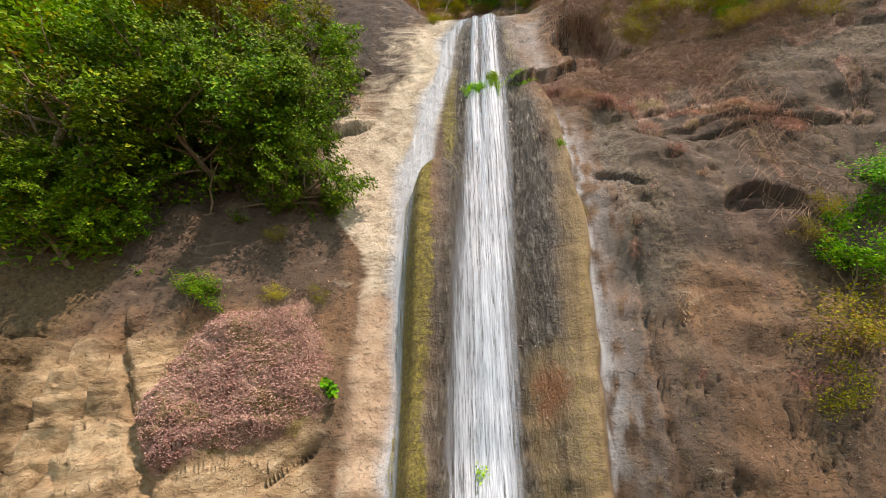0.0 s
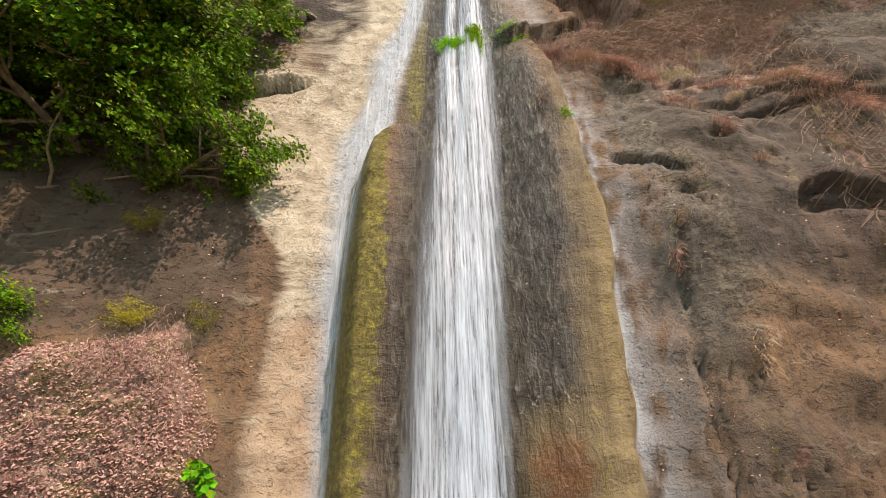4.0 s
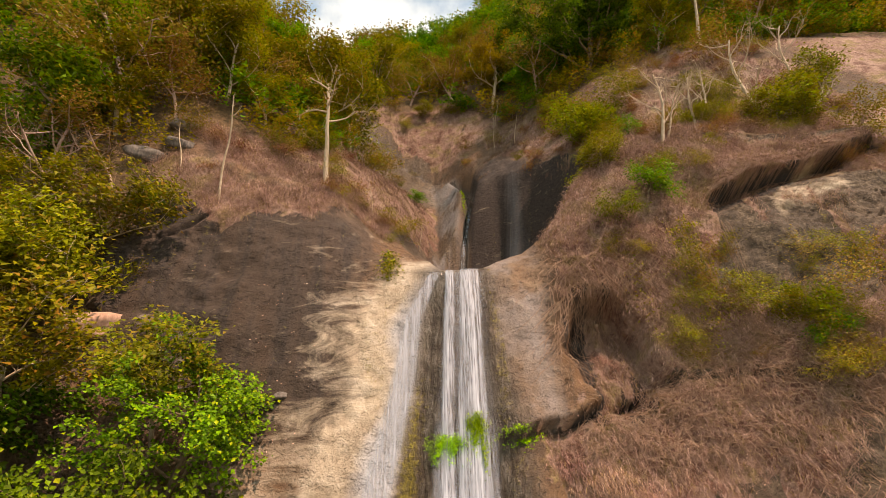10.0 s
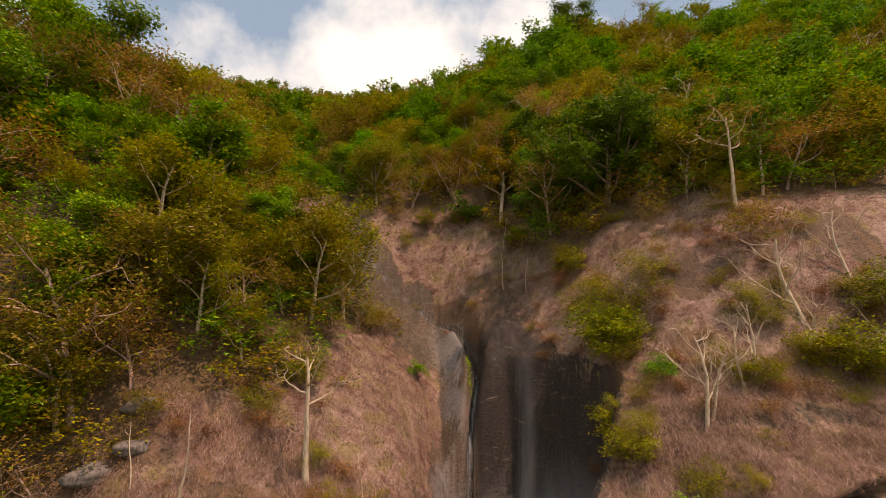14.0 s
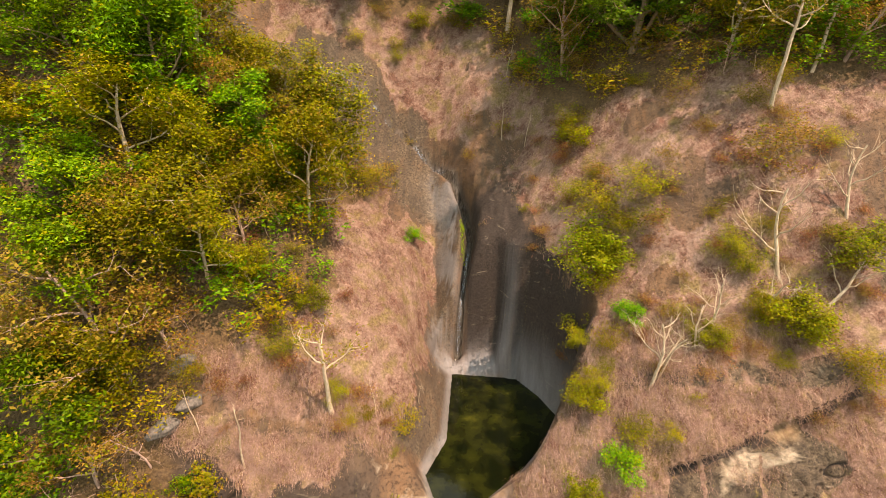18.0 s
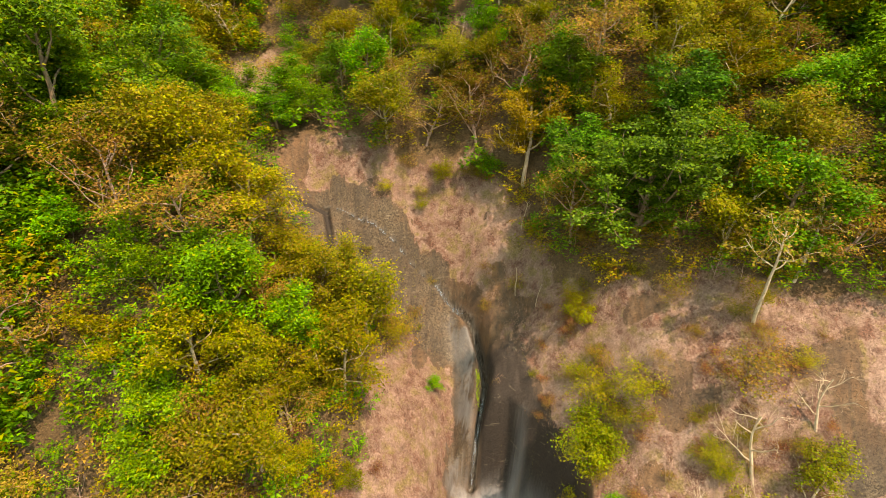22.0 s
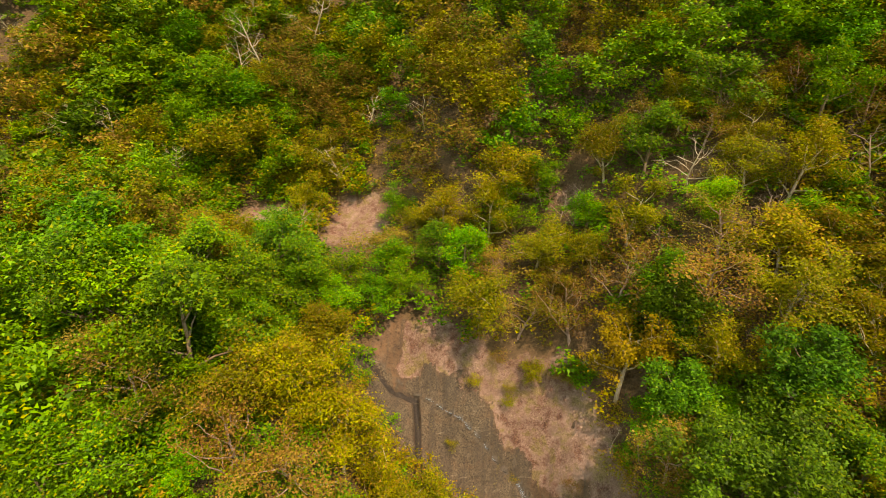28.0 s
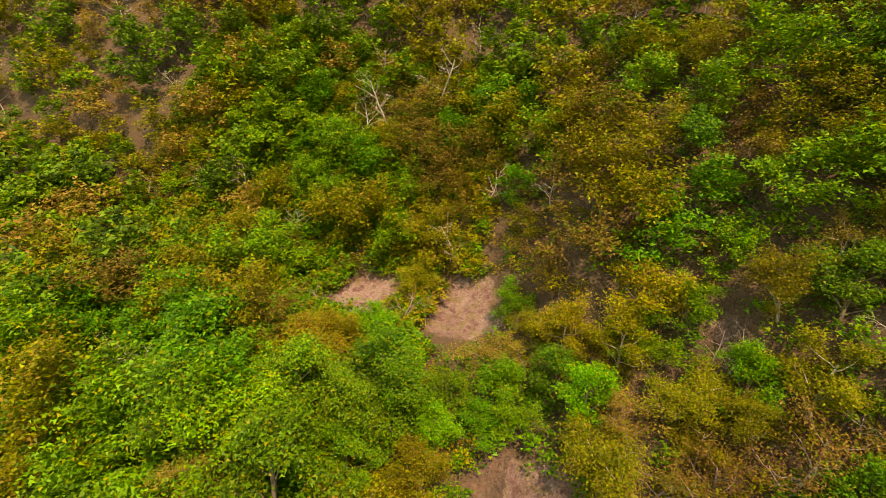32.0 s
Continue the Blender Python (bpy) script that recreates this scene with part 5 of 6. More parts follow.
for x, y in spots:
    kind = pick_kind(x, y)
    stand(kind, x, y, rng.uniform(0.75, 1.4) * (0.8 if kind == "bare" else 1), rng.uniform(0.85, 1.2), tilt=(rng.uniform(0.0, 0.16), rng.uniform(-0.1, 0.1)), pick=1 if kind == "bare" and x < 0 else None)
for cx, cy, r in CLEARINGS:
    for k in range(4):
        a, d = rng.uniform(3.3, 6.1), r + rng.uniform(0.4, 2.2)
        stand("bare", cx + d * math.cos(a), cy + d * math.sin(a), rng.uniform(0.5, 0.75), pick=1 + k % 2, label="leafless pinkish tree beside a dry clearing")


def faces_of(me, corners):
    """Corner points of a mesh whose faces share no vertex, or of its faces one by one."""
    co = np.empty(len(me.vertices) * 3, np.float32)
    me.vertices.foreach_get("co", co)
    ids = np.empty(len(me.loops), np.int32)
    me.loops.foreach_get("vertex_index", ids)
    return co.reshape(-1, 3)[ids].reshape(-1, corners, 3)


def massed(name, kind, points, keep, leaf_grow, low, high, flat, label, category):
    """Many crowns of one kind, thinned to fewer and larger leaves, as one mass."""
    bare = kind in ("bare", "twig")
    models = [np.concatenate([faces_of(me, 4) for _, me in m]) if bare else faces_of(m[-1][1], 3) for m in KINDS[kind]]
    out = []
    for p in points:
        f = models[int(rng.integers(0, len(models)))]
        if not bare:
            f = f[rng.integers(0, len(f), keep)]
            mid = f.mean(1, keepdims=True)
            f = mid + (f - mid) * leaf_grow
        a, s = rng.uniform(0, 6.28), rng.uniform(low, high)
        turn = np.array([[math.cos(a), math.sin(a), 0], [-math.sin(a), math.cos(a), 0], [0, 0, flat]]) * s
        out.append(f @ turn + p - np.array([0, 0, 0.3]))
    v = np.concatenate(out).reshape(-1, 3)
    c = 4 if bare else 3
    ob = new(name, quick_mesh(name, v, np.arange(len(v)).reshape(-1, c), KINDS[kind][0][-1][1].materials[0]))
    return tagged(ob, label, category, kind="stuff")


MASS_WORDS = {"twig": "bare pinkish twiggy", "green": "dense green", "bright": "fresh bright green", "yellow": "yellowing", "olive": "dry olive-brown", "dark": "deep dark green", "bare": "leafless pinkish"}
by_kind = collections.defaultdict(list)
for x, y in far_spots:
    by_kind[pick_kind(x, y)].append((x, y))
for kind in kinds:
    ground_at = surface(*np.array(by_kind[kind]).T)
    far = (ground_at[:, 1] > 58) | (ground_at[:, 0] < -48)
    for band, keep, big in ((~far, 3400, 1.4), (far, 1000, 2.5)):
        if band.any():
            massed("far_woods", kind, ground_at[band], keep, big, 0.95, 1.65, 1.05, MASS_WORDS[kind] + " trees massed in the hillside woods", "woods")

# Bushes close the gaps between the trunks.
tries = np.stack([rng.uniform(-70, 40, 22000), rng.uniform(-9, 66, 22000)], 1)
tx, ty = tries.T
good = (openness(tx, ty) < 0.2) & ((ty > 3) | (tx < -9.8)) & (tx > -31 - 1.4 * ty) & (tx < 29 + ty)
for cx, cy, r in CLEARINGS:
    good &= (np.abs(tx - cx) > r + 0.3) | (ty > cy + r) | (ty < cy - r - 2.4)
bushes, cells = collections.defaultdict(list), set()
for x, y in tries[good]:
    wide = 1.05 if y < 22 and x > -20 else 1.7 + 0.02 * max(abs(x) - 20, 0)
    cell = (wide, int(x // wide), int(y // wide))
    if cell not in cells:
        cells.add(cell)
        kind = pick_kind(x, y)
        bushes["twig" if kind == "bare" or (kind == "olive" and rng.uniform() < 0.5) else "green" if kind == "dark" else kind].append((x, y))
for kind, places in bushes.items():
    places = np.array(places)[:450 if kind == "twig" else None]
    close = (places[:, 1] < 22) & (places[:, 0] > -20)
    for band, keep, big in ((close, 330, 2.2), (~close, 140, 3.5)):
        if band.any():
            massed("undergrowth", kind, surface(*places[band].T), keep, big, 0.38, 0.66, 0.9, MASS_WORDS[kind] + " tangled undergrowth beneath the hillside trees", "undergrowth")

# ---- shrubs, ferns and vines on rock and grass ----
slope_shrub = plant_meshes("shrub", *grow(95, 1.5, 1.1, 0.04, 8, 3, 44, 0.085, 0.42, fork_at=0.1, twigs=1), brown_bark, slope_leaf)
shrub = plant_meshes("shrub", *grow(91, 1.5, 1.1, 0.04, 8, 3, 48, 0.09, 0.42, fork_at=0.1), brown_bark, bright_leaf)
yshrub = plant_meshes("shrub", *grow(92, 1.5, 1.2, 0.03, 8, 3, 26, 0.075, 0.5, fork_at=0.08, twigs=1, sides=3), twig_bark, yellow_leaf)
dry = plant_meshes("dry_shrub", *grow(93, 1.1, 0.9, 0.022, 9, 3, 0, fork_at=0.05, twigs=2, tall=1.2, sides=3), twig_bark, yellow_leaf)
dry_shrub = plant_meshes("shrub", *grow(94, 1.3, 1.1, 0.025, 7, 3, 18, 0.07, 0.5, fork_at=0.06, twigs=1, sides=3), twig_bark, olive_leaf)
for x, y, s, kind in ((9.1, 6.0, 1.7, 0), (9.3, 7.0, 1.7, 0), (8.8, 4.9, 1.2, 0), (9.8, 6.3, 1.1, 0), (9.3, 5.2, 0.9, 1), (7.7, 0.7, 0.9, 0), (8.3, 1.2, 0.7, 1), (11.2, 6.9, 1.4, 1), (12.1, 7.6, 1.3, 1), (10.2, 8.8, 1.3, 1), (8.9, 10.4, 1.2, 1), (10.6, 10.0, 1.0, 2), (17.2, 6.4, 1.9, 2), (18.0, 6.9, 1.4, 2),
                      (7.5, 19.5, 1.0, 3), (9.6, 12.9, 1.2, 0), (9.9, 13.8, 1.1, 1), (5.8, 17.2, 0.9, 2), (9.8, 17.0, 1.4, 2), (10.6, 16.2, 1.2, 2), (10.2, 3.4, 0.8, 3), (12.9, 1.9, 0.8, 0), (16.8, 2.2, 1.5, 0), (17.6, 2.0, 1.2, 0), (16.2, 2.6, 0.9, 1), (20.4, 3.7, 1.5, 0), (19.6, 4.4, 0.9, 2), (18.9, 1.0, 1.1, 1), (9.6, -0.5, 0.9, 1), (15.4, 4.0, 1.0, 1), (19.9, 0.4, 1.0, 1),
                      (-0.2, 13.4, 0.7, 3), (-0.5, 2.4, 0.8, 1), (-1.6, 18.0, 0.8, 2), (3.6, 17.2, 0.6, 2), (-2.6, 16.4, 1.3, 2), (-3.4, 15.2, 1.2, 1), (16.0, 12.4, 1.2, 2), (4.0, 23.9, 1.3, 3), (0.4, 24.4, 1.1, 0), (-2.6, 24.8, 1.0, 2), (2.2, 24.2, 0.9, 2), (-6.0, 3.4, 0.9, 1), (-5.2, 5.4, 0.9, 0), (-9.6, 1.6, 0.8, 1), (14.6, 11.0, 1.2, 2), (18.4, 9.4, 1.1, 1)):
    words = ("rounded olive-green shrub on the dry slope", "sparse yellow-green shrub among dry grass", "dry olive-brown shrub with thin leaves on the slope", "small fresh green shrub on the slope")[kind]
    plant("shrub", (slope_shrub, yshrub, dry_shrub, shrub)[kind], on_ground(x, y), words, "shrub", x * 3.1, s, "slope shrubs")
for x, z, s, kind, words in (
        (-7.6, 6.6, 0.75, 0, "small fresh green shrub on the rock ledge"), (-5.3, 7.0, 0.35, 1, "low yellow-green tuft on the rock ledge"), (-4.4, 6.9, 0.4, 1, "low yellow-green tuft on the rock ledge"),
        (-5.6, 9.0, 0.4, 1, "small shrub in the shade under the trees"),
        (11.4, 6.9, 1.2, 0, "bright green shrub hanging on the rock wall"), (12.5, 8.3, 1.2, 0, "bright green shrub hanging on the rock wall"), (10.9, 5.2, 1.0, 1, "yellowing shrub hanging on the rock wall"), (10.3, 3.6, 0.9, 1, "yellowing shrub hanging on the rock wall"), (12.4, 5.6, 1.3, 1, "yellowing shrub hanging on the rock wall"), (13.6, 9.6, 1.2, 0, "bright green shrub hanging on the rock wall"),
        (7.6, 23.6, 0.9, 2, "olive-green shrub above the rock recess"), (8.6, 24.8, 1.0, 0, "green shrub at the cliff edge"), (9.6, 20.6, 0.8, 3, "dry brown shrub on the grassy ledge"), (11.6, 20.1, 0.9, 2, "olive-green shrub on the grassy ledge"), (13.2, 20.8, 1.0, 3, "dry brown shrub on the grassy ledge"), (12.4, 19.2, 0.8, 0, "low green shrub on the grassy ledge"), (14.8, 21.4, 1.0, 3, "dry brown shrub on the grassy ledge"), (8.4, 19.6, 0.6, 1, "sparse yellow-green shrub on the grassy ledge"), (-0.9, 23.6, 0.35, 1, "small yellow-green shrub at the cliff edge"), (-9.6, 24.0, 0.8, 0, "green shrub at the cliff edge"), (-9.2, 21.0, 0.8, 1, "yellow-green shrub on the cliff")):
    plant("shrub", (shrub, yshrub, slope_shrub, dry_shrub)[kind], on_cliff(x, z, -0.05), words, "shrub", x * 2.3, s, "cliff shrubs", (0.5, 0))
broad = plant_meshes("broad_leaved_plant", *grow(97, 0.7, 0.4, 0.02, 5, 2, 5, 0.24, 0.2, fork_at=0.1, folded=True), brown_bark, bright_leaf)
plant("plant", broad, on_cliff(-3.4, 4.2, 0.0), "small broad-leaved yellow-green plant in a rock crack", "plant", 0.4, 0.62, "", (0.6, 0))
for k in range(150):
    if k < 90:
        x = rng.uniform(6.0, 16.5)
        at = on_cliff(x, np.interp(x, [6, 8, 12, 16], [18.0, 17.0, 18.2, 18.0]) + rng.uniform(0, 3.6), -0.03)
    elif k < 128:
        at = on_ground(rng.uniform(8.5, 20), rng.uniform(0.5, 9.5))
    else:
        at = on_ground(rng.uniform(-8.5, -1.5), rng.uniform(-0.4, 4.5))
    plant("dry_shrub", dry, at, "leafless tangle of dry brown twigs", "dry shrub", k * 1.7, rng.uniform(0.55, 1.1), "dry shrubs", (0.35, 0))


for k in range(64):
    if k < 26:
        x = rng.uniform(6.5, 16.5)
        at = on_cliff(x, np.interp(x, [6, 8, 12, 16], [19.5, 18.0, 18.4, 18.2]) + rng.uniform(0, 5.0), -0.03)
    elif k < 52:
        at = on_ground(rng.uniform(8.0, 21), rng.uniform(1.0, 11))
    else:
        at = on_ground(rng.uniform(-6.5, 4), rng.uniform(16, 25))
    plant("shrub", (dry_shrub, yshrub)[k % 2], at, ("dry olive-brown scrub among dead grass", "straggling yellow-green scrub among dead grass")[k % 2], "shrub", k * 2.1, rng.uniform(0.35, 0.85), "slope scrub", (0.3, 0))


# Rusty dead scrub and straggling bushes over the open slopes.
rusty = plant_meshes("dry_shrub", *grow(98, 1.2, 1.0, 0.024, 8, 3, 9, 0.075, 0.5, fork_at=0.05, twigs=2, tall=1.0, sides=3), rust_twig, rust_leaf)
for k in range(96):
    if k < 56:
        x, y = rng.uniform(7.8, 21.5), rng.uniform(-0.4, 8.5)
    elif k < 76:
        x, y = rng.uniform(-8.5, -0.6), rng.uniform(0.4, 7.5)
    else:
        x, y = rng.uniform(6.5, 14.5), rng.uniform(9.0, 15.0)
    if k % 4:
        plant("dry_shrub", rusty, on_ground(x, y), "low rusty-brown dead shrub on the dry slope", "dry shrub", k * 1.3, rng.uniform(0.4, 0.85), "rusty shrubs", (0.25, 0))
    else:
        plant("shrub", yshrub, on_ground(x, y), "straggling yellow-green scrub among dead grass", "shrub", k * 1.3, rng.uniform(0.35, 0.7), "slope scrub", (0.25, 0))
for x, z, size in ((8.4, 20.0, 0.75), (9.4, 20.6, 0.7), (10.3, 20.4, 0.85), (11.2, 19.7, 0.8), (12.2, 19.3, 0.7), (12.9, 18.8, 0.75), (9.0, 18.9, 0.6), (14.0, 19.6, 0.8)):
    plant("shrub", yshrub, on_cliff(x, z, -0.05), "yellow-green scrub along the grassy ledge", "shrub", x * 1.9, size, "ledge scrub", (0.45, 0))
for x, z, size in ((10.7, 8.6, 0.5), (11.1, 9.3, 0.5)):
    plant("shrub", yshrub, on_cliff(x, z, -0.03), "thin yellow-green creeper at the mouth of the hollow", "shrub", x * 3.0, size, "hollow creepers", (0.6, 0))


def frond_clump(name, label, place, count, size, fall, mat, group=""):
    """A soft cushion of small hanging leaves at points of the rock."""
    pts = place(count)
    pts += rng.normal(0, 0.035, pts.shape)
    pts[:, 1] -= rng.uniform(0, fall, count)
    foot = pts.mean(0)
    t = thing(name, label, "fern", tuple(foot), group)
    part("leaves", quick_mesh(name, *[a - foot if k == 0 else a for k, a in enumerate(leaves(rng, pts, size, 0.7, 0.7, 0.3))], mat), t)


def moss_at(x0, x1, z0, z1, out=0.1):
    def place(n):
        u = np.clip(rng.normal(0.5, 0.24, n), -0.15, 1.15)
        hang = 0.55 + 0.45 * np.sin(9 * u + 2 * x0) * np.sin(4.3 * u + x0)
        return on_cliff_many(x0 + (x1 - x0) * u, z1 - (z1 - z0) * hang * rng.uniform(0, 1, n)**0.8 - 0.15 * np.abs(rng.normal(0, 1, n)), out)
    return place


frond_clump("fern", "bright green ferns growing in the falling water", moss_at(1.5, 2.1, 16.0, 17.5, 0.2), 1900, 0.065, 0.1, fern_leaf, "falls ferns")
frond_clump("fern", "bright green ferns growing in the falling water", moss_at(0.5, 1.5, 16.3, 16.95, 0.16), 1500, 0.06, 0.08, fern_leaf, "falls ferns")
frond_clump("fern", "low green ferns along the wet ledge", moss_at(2.4, 3.6, 16.8, 17.1, 0.08), 420, 0.065, 0.08, fern_leaf, "falls ferns")
frond_clump("moss_cushion", "small green moss cushion on the rock face", moss_at(3.85, 4.25, 12.75, 12.95, 0.04), 140, 0.07, 0.05, fern_leaf, "moss cushions")
frond_clump("moss_cushion", "small green moss cushion on the rock face", moss_at(4.3, 4.5, 9.8, 10.2, 0.02), 70, 0.06, 0.03, yellow_leaf, "moss cushions")
frond_clump("moss_cushion", "small green plant at the foot of the falls", moss_at(0.5, 0.8, 2.0, 2.4, 0.3), 60, 0.1, 0.1, fern_leaf, "moss cushions")
frond_clump("fern", "green ferns beside the chute above the pool", lambda n: surface(rng.uniform(2.95, 3.2, n), rng.uniform(12.6, 14.2, n)) + np.array([0, 0, 0.12]), 500, 0.075, 0.02, fern_leaf, "falls ferns")


def hanging_vine(x, z_top, length, leafy, label):
    foot = np.array(on_cliff(x, z_top, 0.25))
    t = thing("hanging_vine", label, "vine", tuple(foot), "hanging vines")
    wood, tips = ([], []), []
    for _ in range(9 if leafy else 7):
        n = 9
        pts = np.zeros((n, 3))
        drop = length * rng.uniform(0.5, 1.0)
        pts[:, 0] = np.cumsum(rng.normal(0, 0.02, n)) + rng.uniform(-0.35, 0.35)
        for i in range(n):
            q = np.array(on_cliff(x + pts[i, 0], max(z_top - drop * i / (n - 1), 0.5), 0.12))
            pts[i] = q - foot
        tube(wood, pts, np.linspace(0.009, 0.004, n), 3)
        tips.append(np.repeat(pts[1:], leafy, 0))
    part("stem", quick_mesh("vine_stem", np.concatenate(wood[0]), np.concatenate(wood[1]), twig_bark, True), t)
    if leafy:
        c = np.concatenate(tips)
        part("leaves", quick_mesh("vine_leaves", *leaves(rng, c + rng.normal(0, 0.09, c.shape), 0.085, 0.7, 0.6), yellow_leaf), t)


for x, z, length, leafy in ((9.2, 23.9, 4.6, 11), (9.5, 24.1, 5.0, 11), (9.8, 24.2, 4.4, 9), (8.7, 22.6, 2.2, 4), (7.3, 22.4, 2.4, 4), (6.6, 22.2, 2.2, 0), (5.9, 21.8, 2.0, 0), (5.2, 21.6, 3.0, 0), (4.7, 21.4, 2.6, 0), (10.9, 24.0, 4.0, 0), (10.9, 13.8, 4.2, 0), (11.3, 15.6, 3.5, 0), (-1.0, 22.9, 1.2, 10)):
    hanging_vine(x, z, length, leafy, "hanging yellow-green vines on the cliff" if leafy else "dry leafless vines hanging down the rock")

# ---- loose stones ----
def stone(x, y, size, label, cliff_z=None, mat=None, out=0.0):
    bm = bmesh.new()
    bmesh.ops.create_icosphere(bm, subdivisions=3, radius=size)
    for v in bm.verts:
        k = 1 + 0.3 * noise.noise(v.co * 1.4 / size + Vector((x, y, 0))) + 0.1 * noise.noise(v.co * 4 / size)
        v.co = Vector((v.co.x * k * 1.2 + v.co.y * 0.5, v.co.y * k * 1.6 + v.co.x * 0.6, v.co.z * k * 0.75))
    me = bpy.data.meshes.new("stone")
    bm.to_mesh(me)
    bm.free()
    me.materials.append(mat or stone_mat)
    me.polygons.foreach_set("use_smooth", [True] * len(me.polygons))
    ob = new("stone", me)
    ob.location = on_cliff(x, cliff_z, out) if cliff_z is not None else on_ground(x, y, size * 0.5)
    return tagged(ob, label, "stone", "loose stones")


stone(-3.75, 0, 0.15, "rounded pale stone stuck on the dark rock", 18.0)
stone(-9.45, 0, 0.62, "large rounded pinkish boulder lodged among the cliff trees", 20.2, pink_stone, -0.1)
stone(-9.5, 1.1, 0.4, "grey lichened boulder at the wood's edge")
stone(-9.9, 2.1, 0.45, "grey lichened boulder at the wood's edge")
stone(-10.4, 0.6, 0.5, "grey lichened boulder at the wood's edge")


# ---- dry grass and dead leaves ----
def blades(points, lean, length, droop, width):
    """Thin drooping blades, two faces each: (verts, quads)."""
    n = len(points)
    turn = rng.uniform(0, 2 * np.pi, n)
    side = np.stack([np.cos(turn), np.sin(turn), np.zeros(n)], 1)
    s = (length * rng.uniform(0.45, 1.5, n))[:, None]
    lean = lean + rng.normal(0, 0.6, (n, 3)) + np.array([0, -droop * 0.6, 0.75])
    lean /= np.linalg.norm(lean, axis=1, keepdims=True)
    mid = points + lean * s * 0.5
    tip = mid + lean * s * 0.4 + np.array([0, -0.25, -0.6]) * droop * s
    w = side * width
    v = np.stack([points - w, points + w, mid + w * 0.8, mid - w * 0.8, tip - w * 0.15, tip + w * 0.15], 1).reshape(-1, 3)
    a = np.arange(n)[:, None] * 6
    return v, np.concatenate([a + np.array([[0, 1, 2, 3]]), a + np.array([[3, 2, 5, 4]])])


def grass_points(x0, x1, y0, y1, tufts, per, spread):
    """Roots of blades in tufts, and the way each tuft leans."""
    x, y = rng.uniform(x0, x1, tufts), rng.uniform(y0, y1, tufts)
    keep = masks(x, y, land(x, y))["grass"] + 0.4 * fractal(x * 0.8, y * 0.8, 0 * x, 3) > 0.45
    x, y = x[keep], y[keep]
    lean = np.repeat(rng.normal(0, 0.5, (len(x), 3)) * np.array([1, 0.8, 0.3]), per, 0)
    x, y = np.repeat(x, per) + rng.normal(0, spread, len(x) * per), np.repeat(y, per) + rng.normal(0, spread * 0.6, len(y) * per)
    return surface(x, y), lean


def grass(name, points, length, droop, width, label):
    return tagged(new(name, quick_mesh(name, *blades(*points, length, droop, width), straw_leaf)), label, "dry grass", kind="stuff")


grass("dry_grass", grass_points(-12, 20, -8.6, 3.2, 30000, 12, 0.15), 0.36, 1.0, 0.0055, "pinkish-brown dry grass hanging over the cliff edges")
grass("dry_grass", grass_points(-12, 24, 3.2, 26, 16000, 12, 0.16), 0.3, 0.7, 0.008, "pinkish-brown dry grass on the open slopes")
# Cushions of pink grass along the narrow ledges of the right-hand face: x, z, half width, tufts.
for x, z, half, count in ((4.2, 16.2, 0.35, 26), (5.2, 15.9, 0.6, 60), (6.2, 15.35, 0.55, 60), (6.9, 15.0, 0.35, 24), (7.45, 13.8, 0.3, 16), (7.7, 12.05, 0.22, 16), (8.6, 14.3, 0.3, 14), (9.4, 14.4, 0.4, 22), (10.4, 14.4, 0.5, 46), (11.2, 13.8, 0.5, 50), (12.0, 13.3, 0.5, 46), (5.75, 9.2, 0.09, 5), (5.65, 8.5, 0.09, 6), (6.6, 6.6, 0.12, 5), (8.3, 11.0, 0.15, 6)):
    cx, cz = np.repeat(x + rng.normal(0, half * 0.55, count), 16), np.repeat(z + rng.normal(0, 0.16, count) - 0.12 * half, 16)
    roots = on_cliff_many(cx + rng.normal(0, 0.07, len(cx)), cz + rng.normal(0, 0.05, len(cx)), 0.0)
    way = np.repeat(rng.normal(0, 0.35, (count, 3)) + np.array([0, -0.5, 0.1]), 16, 0)
    tagged(new("grass_tuft", quick_mesh("grass_tuft", *blades(roots, way, 0.3, 0.8, 0.0065), pink_blade)), "cushion of dry pink grass on a narrow rock ledge", "dry grass", "ledge grass", "stuff")
px = rng.uniform(-7.9, -3.3, 24000)
pz = rng.uniform(2.0, 7.1, 24000)
py = np.array([cliff_y(a, c) for a, c in zip(px, pz)])
keep = inside_distance(CREEPER, px, pz) + 0.25 * fractal(px, py, pz, 3) < 0.0
dead = surface(px[keep], py[keep]) + np.array([0, -0.035, 0.015])
tagged(new("dead_vines", quick_mesh("dead_vines", *leaves(rng, dead, 0.055, 0.6, 0.3, facing=(0.1, -0.8, 0.8)), dead_leaf)), "mat of withered pinkish-brown creeper leaves on the rock", "dead creeper", kind="stuff")


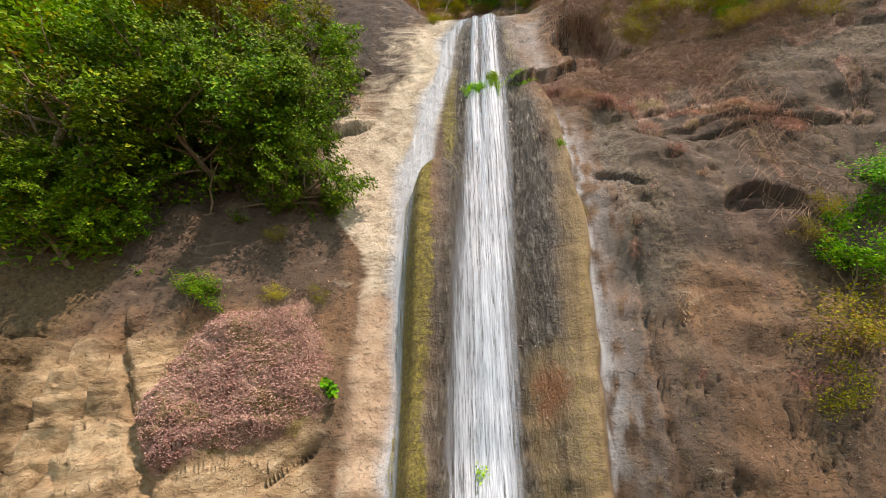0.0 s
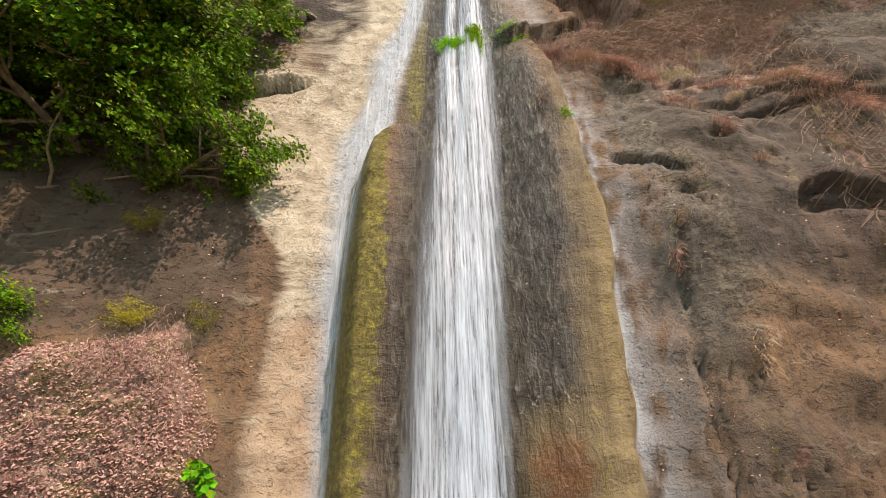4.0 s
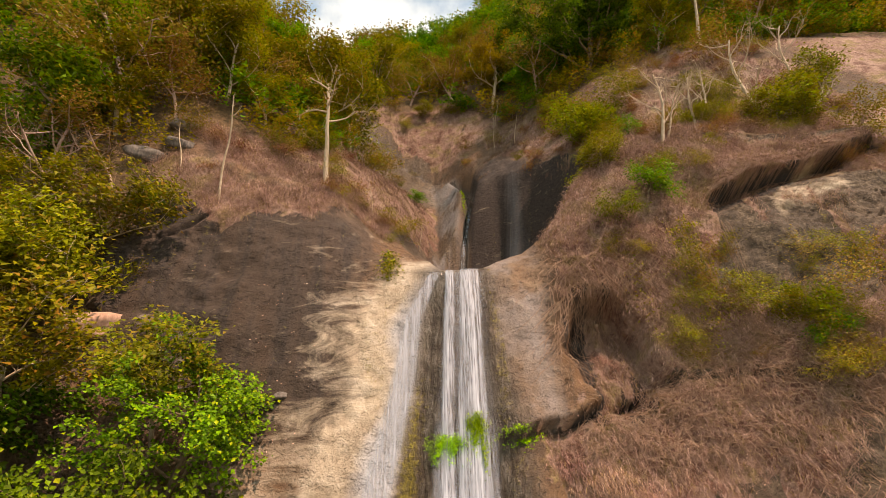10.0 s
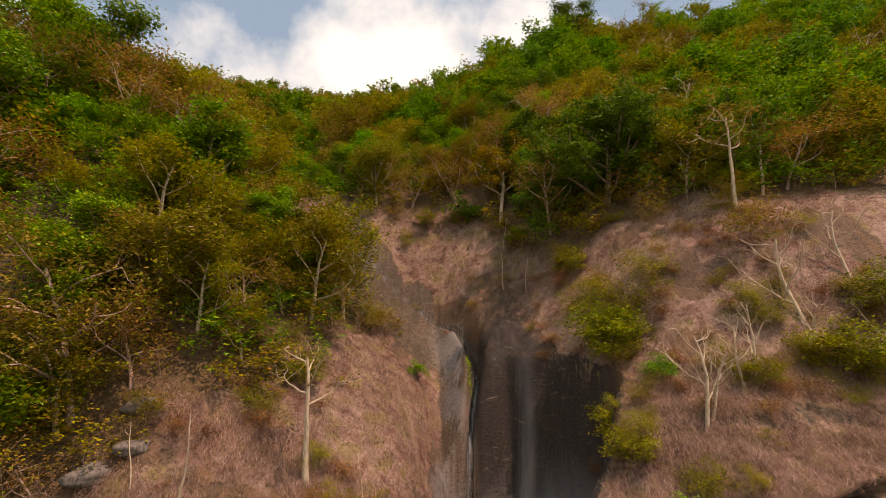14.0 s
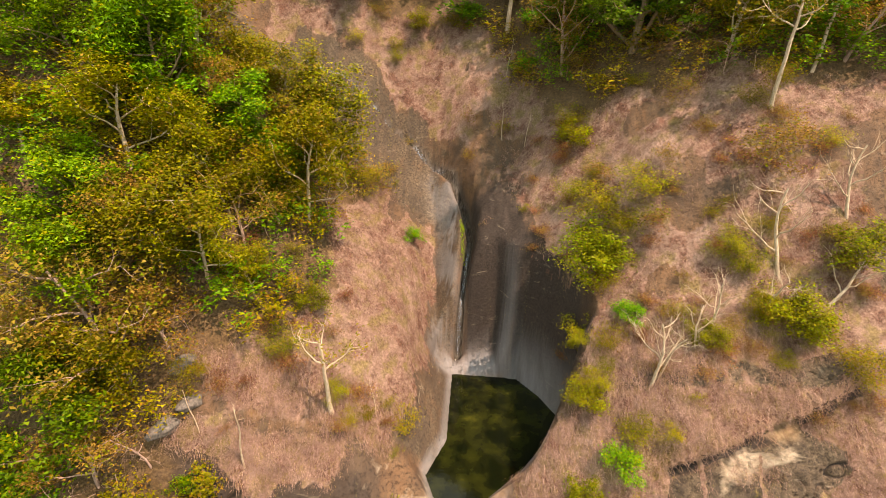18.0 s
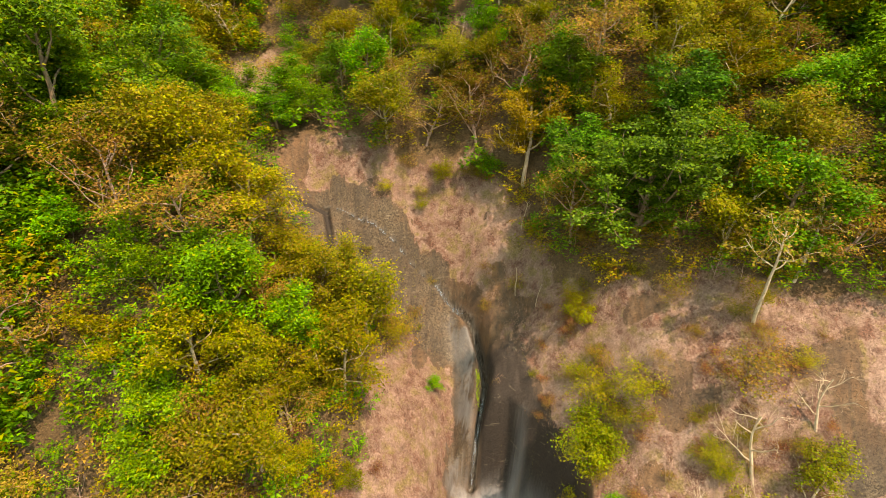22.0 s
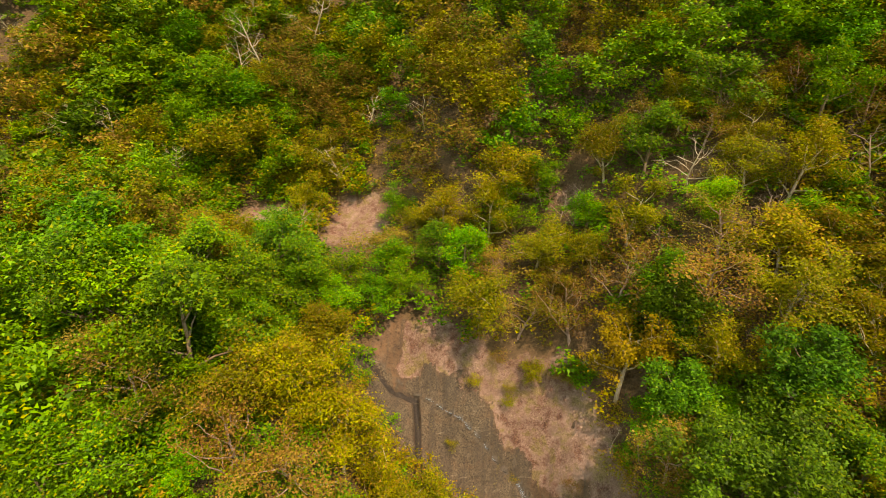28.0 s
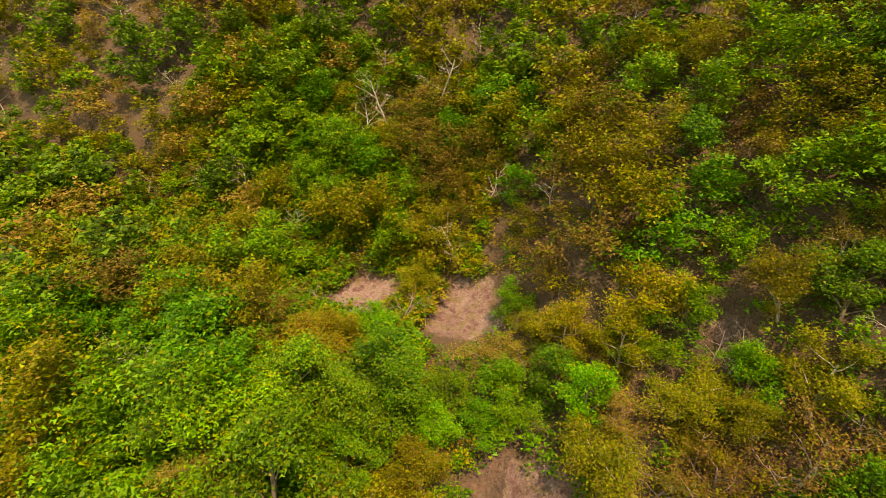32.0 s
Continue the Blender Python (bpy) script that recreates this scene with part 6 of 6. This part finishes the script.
def tangle(name, count, x0, x1, z_low, z_high, length, fall, label):
    """Thin dry stems that wander over the rock face."""
    n = 9
    x = np.repeat(rng.uniform(x0, x1, count), n).reshape(count, n)
    low, high = np.interp(x[:, 0], *z_low), np.interp(x[:, 0], *z_high)
    z = np.repeat(low + (high - low) * rng.uniform(0, 1, count), n).reshape(count, n)
    step = length * rng.uniform(0.4, 1.3, count)[:, None] / n
    turn = rng.uniform(0, 2 * np.pi, count)[:, None] + np.cumsum(rng.normal(0, 0.45, (count, n)), 1)
    x = x + np.cumsum(np.cos(turn) * step, 1)
    z = z + np.cumsum((np.sin(turn) * (1 - fall) - fall) * step, 1)
    out = 0.05 + 0.3 * rng.uniform(0, 1, (count, 1)) * np.sin(np.linspace(0.2, 2.9, n))[None]
    p = on_cliff_many(x.ravel(), z.ravel()).reshape(count, n, 3)
    p = p + out[..., None] * np.array([0, -0.86, 0.5])
    wood = ([], [])
    for stem in p:
        tube(wood, stem, np.linspace(0.011, 0.005, n), 3)
    return tagged(new(name, quick_mesh(name, np.concatenate(wood[0]), np.concatenate(wood[1]), twig_bark)), label, "dry vines", kind="stuff")


tangle("dry_vines", 1100, 5.2, 13.5, ((5, 7, 10, 13.5), (16.4, 16.2, 16.8, 18.2)), ((5, 7, 10, 13.5), (17.6, 18.4, 19.8, 20.6)), 1.3, 0.25, "tangled dry brown stems over the grassy rock ledge")
tangle("dry_vines", 420, 4.4, 8.8, ((4, 5, 5.4, 7.4, 8, 9), (18.6, 19.2, 21.2, 21.2, 20.2, 20.0)), ((4, 9), (22.4, 24.0)), 1.6, 0.8, "dry stems hanging down the rock beside the falls")
tangle("dry_vines", 260, 10.5, 19.5, ((10, 20), (24.9, 28.2)), ((10, 20), (25.6, 28.9)), 0.9, 0.8, "dry stems hanging over the rock overhang")
tangle("dry_vines", 260, 10.2, 12.2, ((10, 13), (9.5, 9.5)), ((10, 13), (16.5, 16.5)), 1.2, 0.8, "dry stems hanging down the rock wall")

# Dead leaves and crumbs caught on the bare rock.
fx, fz = rng.uniform(-8.5, 13.5, 4200), rng.uniform(1.5, 22.5, 4200)
bare_rock = ((fx < -3) | (fx > 4.5)) & (fractal(fx * 0.4, 0 * fx, fz * 0.4, 3) > -0.15)
caught = on_cliff_many(fx[bare_rock], fz[bare_rock], 0.02)
tagged(new("fallen_leaves", quick_mesh("fallen_leaves", *leaves(rng, caught, 0.05, 0.5, 0.3, facing=(0.1, -0.8, 0.8)), dead_leaf)), "withered leaves caught on the bare rock face", "dead leaves", kind="stuff")
